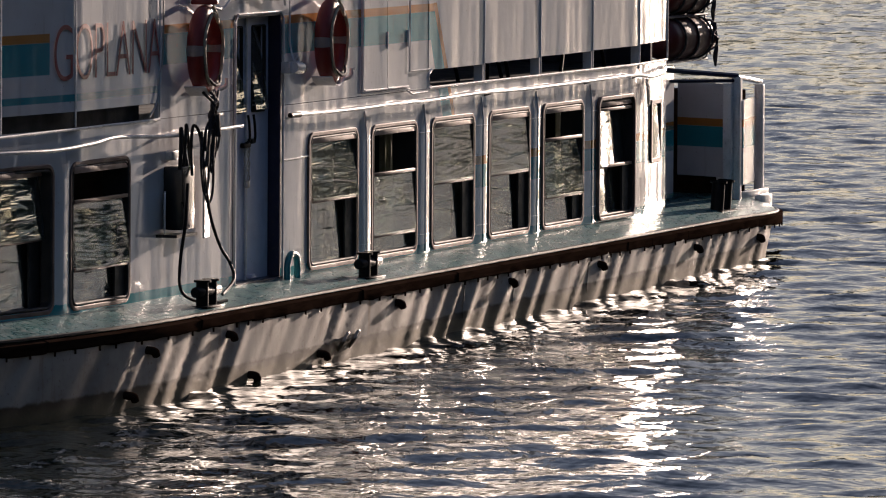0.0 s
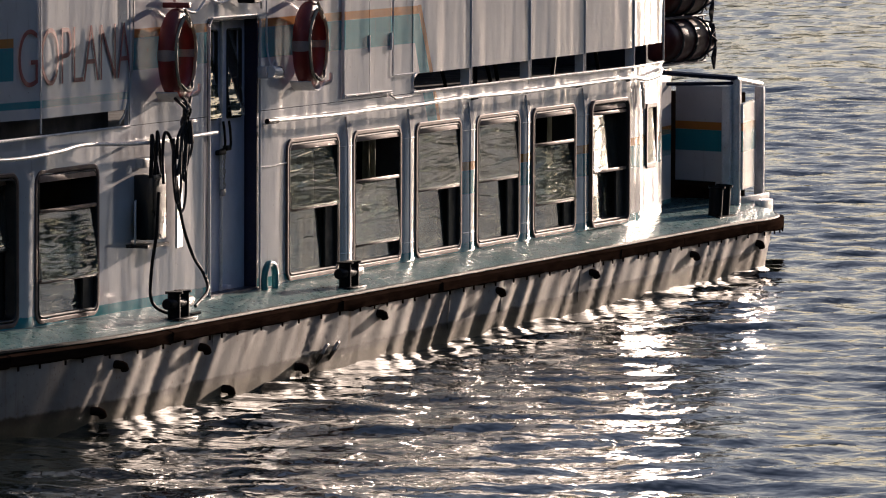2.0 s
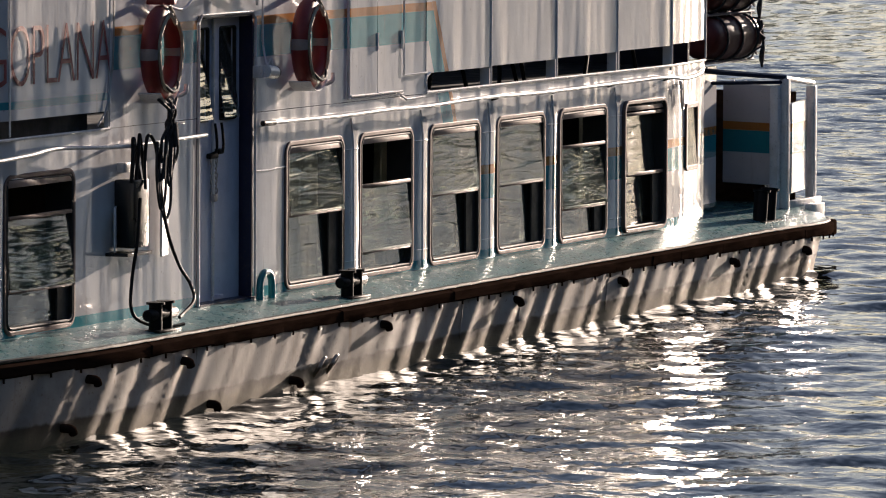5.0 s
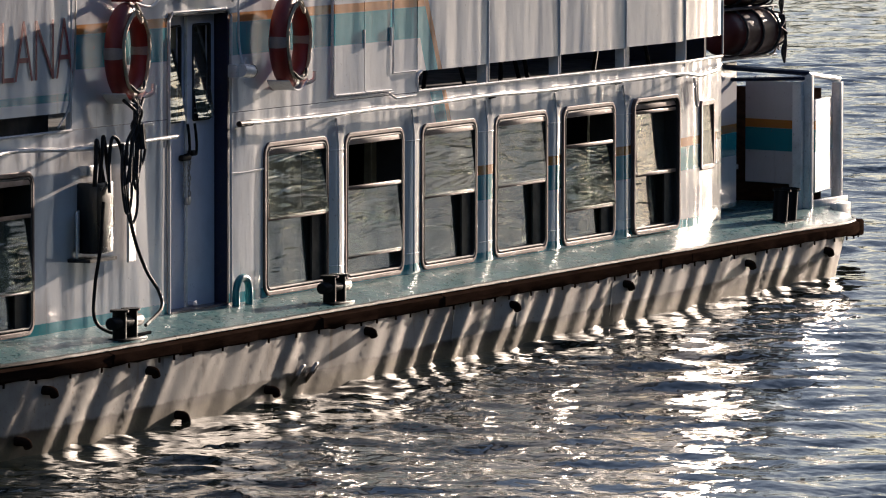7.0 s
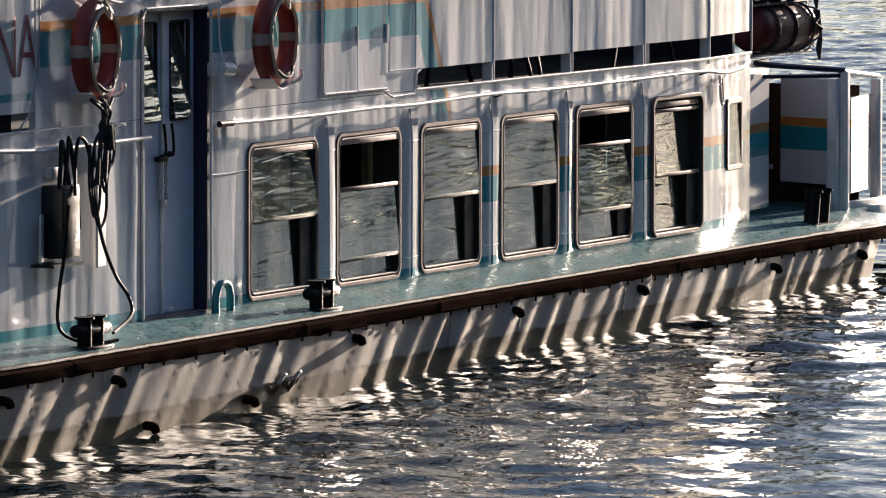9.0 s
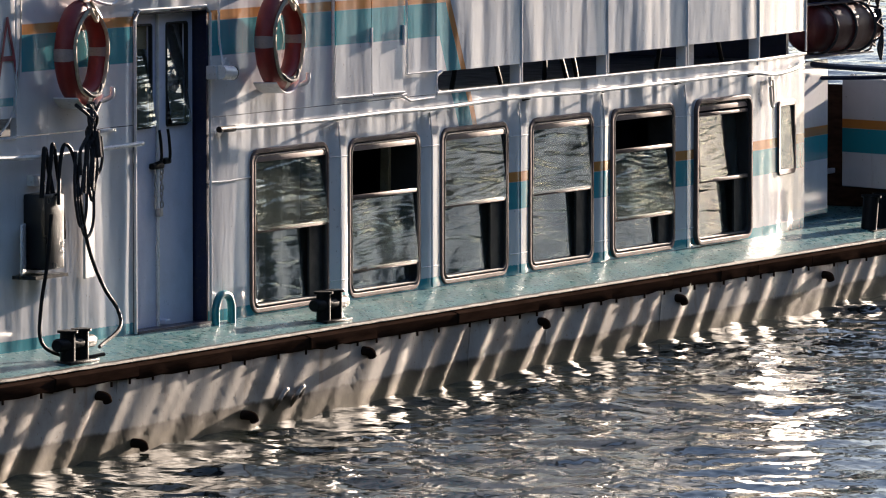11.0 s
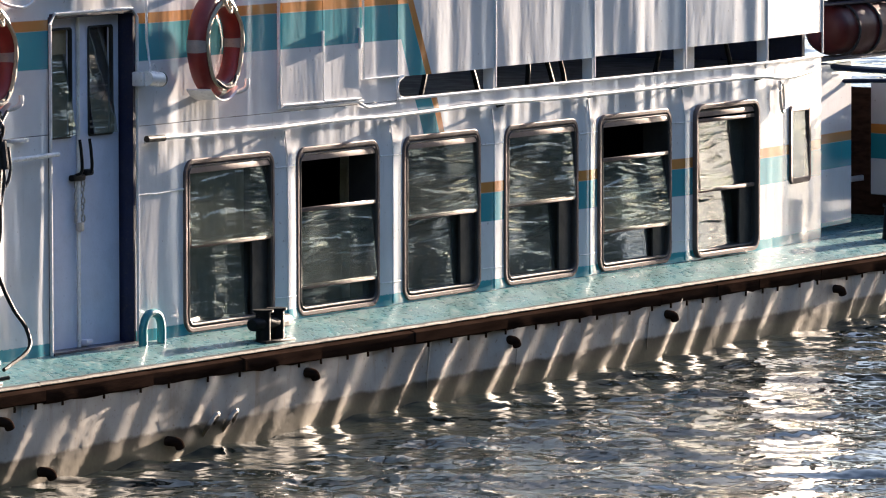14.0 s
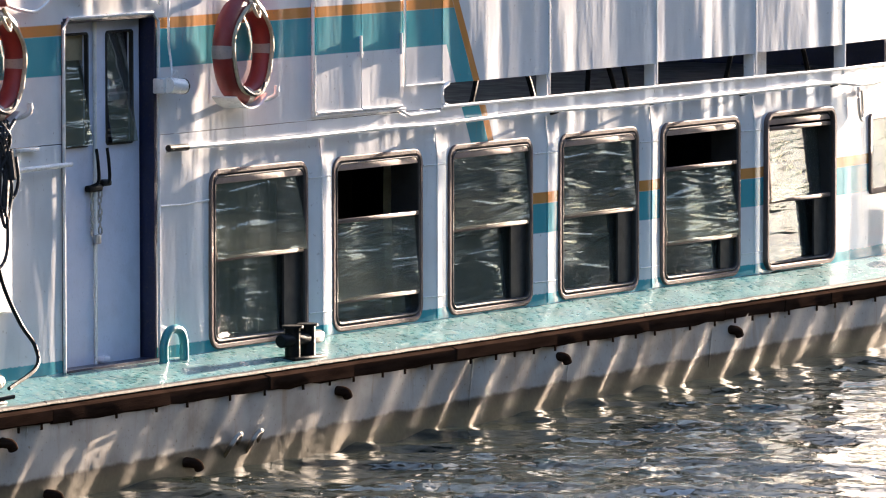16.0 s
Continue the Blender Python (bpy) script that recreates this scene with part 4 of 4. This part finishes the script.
def ropes():
    rng = random.Random(11)
    root = tagged(new("rope_bundle"), "tangled dark rope and cable hanging below a lifebuoy", "rope")
    # a knot under the ring, then uneven strands down past the rail
    for k in range(9):
        x = -2.15 + rng.uniform(-0.09, 0.09)
        z = rng.uniform(1.62, 1.86)
        g = lambda w: rng.uniform(-w, w)
        ctrl = [(x + g(0.06), -0.15, 2.14), (-2.14 + g(0.06), -0.17 + g(0.02), 2.06), (-2.12 + g(0.04), -0.16 + g(0.02), 1.98), (x + g(0.03), -0.15, 1.88), (x + g(0.03), -0.14, z)]
        if k % 3 == 0:
            ctrl += [(x + 0.04, -0.14, z - 0.06), (x + 0.09, -0.14, z + 0.02), (x + 0.06 + g(0.03), -0.15, 1.95)]
        part("strand", T(curve_pts(ctrl, 7), rng.uniform(0.008, 0.013), 7), M_DARKROPE, root)
    # a few slack bights that hang lower
    for cx, top, low, wd in ((-2.20, 1.88, 1.46, 0.06), (-2.14, 1.84, 1.40, 0.08), (-2.08, 1.90, 1.60, 0.04)):
        part("bight", T(curve_pts([(cx - wd, -0.13, top), (cx - wd * 1.2, -0.13, (top + low) / 2), (cx - wd * 0.5, -0.13, low + 0.03), (cx + wd * 0.3, -0.13, low), (cx + wd, -0.13, low + 0.1), (cx + wd * 0.7, -0.14, top - 0.1), (cx + 0.02, -0.15, top + 0.05)], 7), 0.009, 7), M_DARKROPE, root)
    part("toggle", T([(-2.10, -0.17, 1.99), (-2.085, -0.17, 1.92), (-2.07, -0.17, 1.84)], 0.022, 8), M_DARKROPE, root)
    carry(root, Matrix.Identity(4))
    cable = tagged(new("shore_cable"), "black cable looped over the rail and down to the deck", "cable")
    part("cable", T(curve_pts([(-2.5, -0.16, 1.60), (-2.42, -0.12, 1.80), (-2.33, -0.10, 1.92), (-2.26, -0.12, 1.84), (-2.20, -0.13, 1.55), (-2.1, -0.13, 1.30), (-1.98, -0.15, 1.10), (-1.92, -0.2, 0.98), (-2.0, -0.26, 0.88), (-2.3, -0.3, 0.80)], 10), 0.011, 8), M_RUBBER, cable)
    part("cable", T(curve_pts([(-2.60, -0.17, 1.55), (-2.66, -0.18, 1.30), (-2.70, -0.16, 1.05), (-2.72, -0.17, 0.86), (-2.62, -0.22, 0.78), (-2.45, -0.3, 0.755), (-2.3, -0.33, 0.76)], 10), 0.011, 8), M_RUBBER, cable)
    part("cable", T(curve_pts([(-2.62, -0.12, 1.64), (-2.60, -0.12, 1.80), (-2.55, -0.10, 1.91), (-2.50, -0.09, 1.82), (-2.49, -0.12, 1.64)], 8), 0.014, 8), M_RUBBER, cable)
    part("cable", T(curve_pts([(-2.56, -0.12, 1.64), (-2.52, -0.12, 1.82), (-2.46, -0.10, 1.93), (-2.40, -0.09, 1.80), (-2.38, -0.12, 1.5), (-2.36, -0.11, 1.4)], 8), 0.012, 8), M_RUBBER, cable)
    carry(cable, Matrix.Identity(4))


def raft():
    """A rounded canister, bound with cords; local origin at its middle."""
    root = tagged(new("life_raft"), "dark red life raft canister bound with cords", "life raft", "raft canisters at the stern")
    pts = [(x, 0, 0) for x in (-0.50, -0.495, -0.475, -0.44, -0.39, 0.0, 0.39, 0.44, 0.475, 0.495, 0.50)]
    prof = [0.01, 0.06, 0.115, 0.15, 0.166, 0.17, 0.166, 0.15, 0.115, 0.06, 0.01]
    part("canister", T(pts, lambda f: prof[min(10, round(f * 10))], 20), M_RAFT, root)
    for x in (-0.28, 0.0, 0.28):
        part("strap", T([(x, 0.178 * math.cos(a), 0.178 * math.sin(a)) for a in (2 * math.pi * j / 24 for j in range(24))], 0.010, 6, True), M_DARKROPE, root)
    for a in (0.5, 1.3, 2.2, 3.0, 3.8, 4.6, 5.5):
        part("cord", T(curve_pts([(0.28, 0.185 * math.cos(a), 0.185 * math.sin(a)), (0.41, 0.178 * math.cos(a + 0.25), 0.178 * math.sin(a + 0.25)), (0.50, 0.06 * math.cos(a + 0.4), 0.06 * math.sin(a + 0.4))], 5), 0.008, 6), M_DARKROPE, root)
        part("cord", T(curve_pts([(0.28, 0.185 * math.cos(a), 0.185 * math.sin(a)), (0.41, 0.178 * math.cos(a - 0.3), 0.178 * math.sin(a - 0.3)), (0.50, 0.06 * math.cos(a - 0.5), 0.06 * math.sin(a - 0.5))], 5), 0.008, 6), M_DARKROPE, root)
    for k in range(3):
        part("cord", T(curve_pts([(0.30 + 0.04 * k, -0.16, 0.12), (0.40, -0.17, -0.02 - 0.03 * k), (0.36 + 0.03 * k, -0.16, -0.15), (0.42, -0.15, -0.24)], 6), 0.010, 6), M_DARKROPE, root)
    return root


r1 = carry(raft(), pose(9.22, 0.35, 2.12, 0, 0, -4))
carry(copy_thing(r1, Matrix.Identity(4)), pose(9.20, 0.36, 2.49, 0, 0, -3))
ropes()


def motions():
    rows = [(t, boat_pose(x, y, a)) for t, x, y, a in BOAT]
    for ob, m in carried:
        walk(ob, [(t, b @ m) for t, b in rows])
    walk(river, [(0, pose(0, 0, LEVEL)), (8, pose(1.2, -0.4, LEVEL)), (16, pose(2.4, -0.8, LEVEL))])


motions()
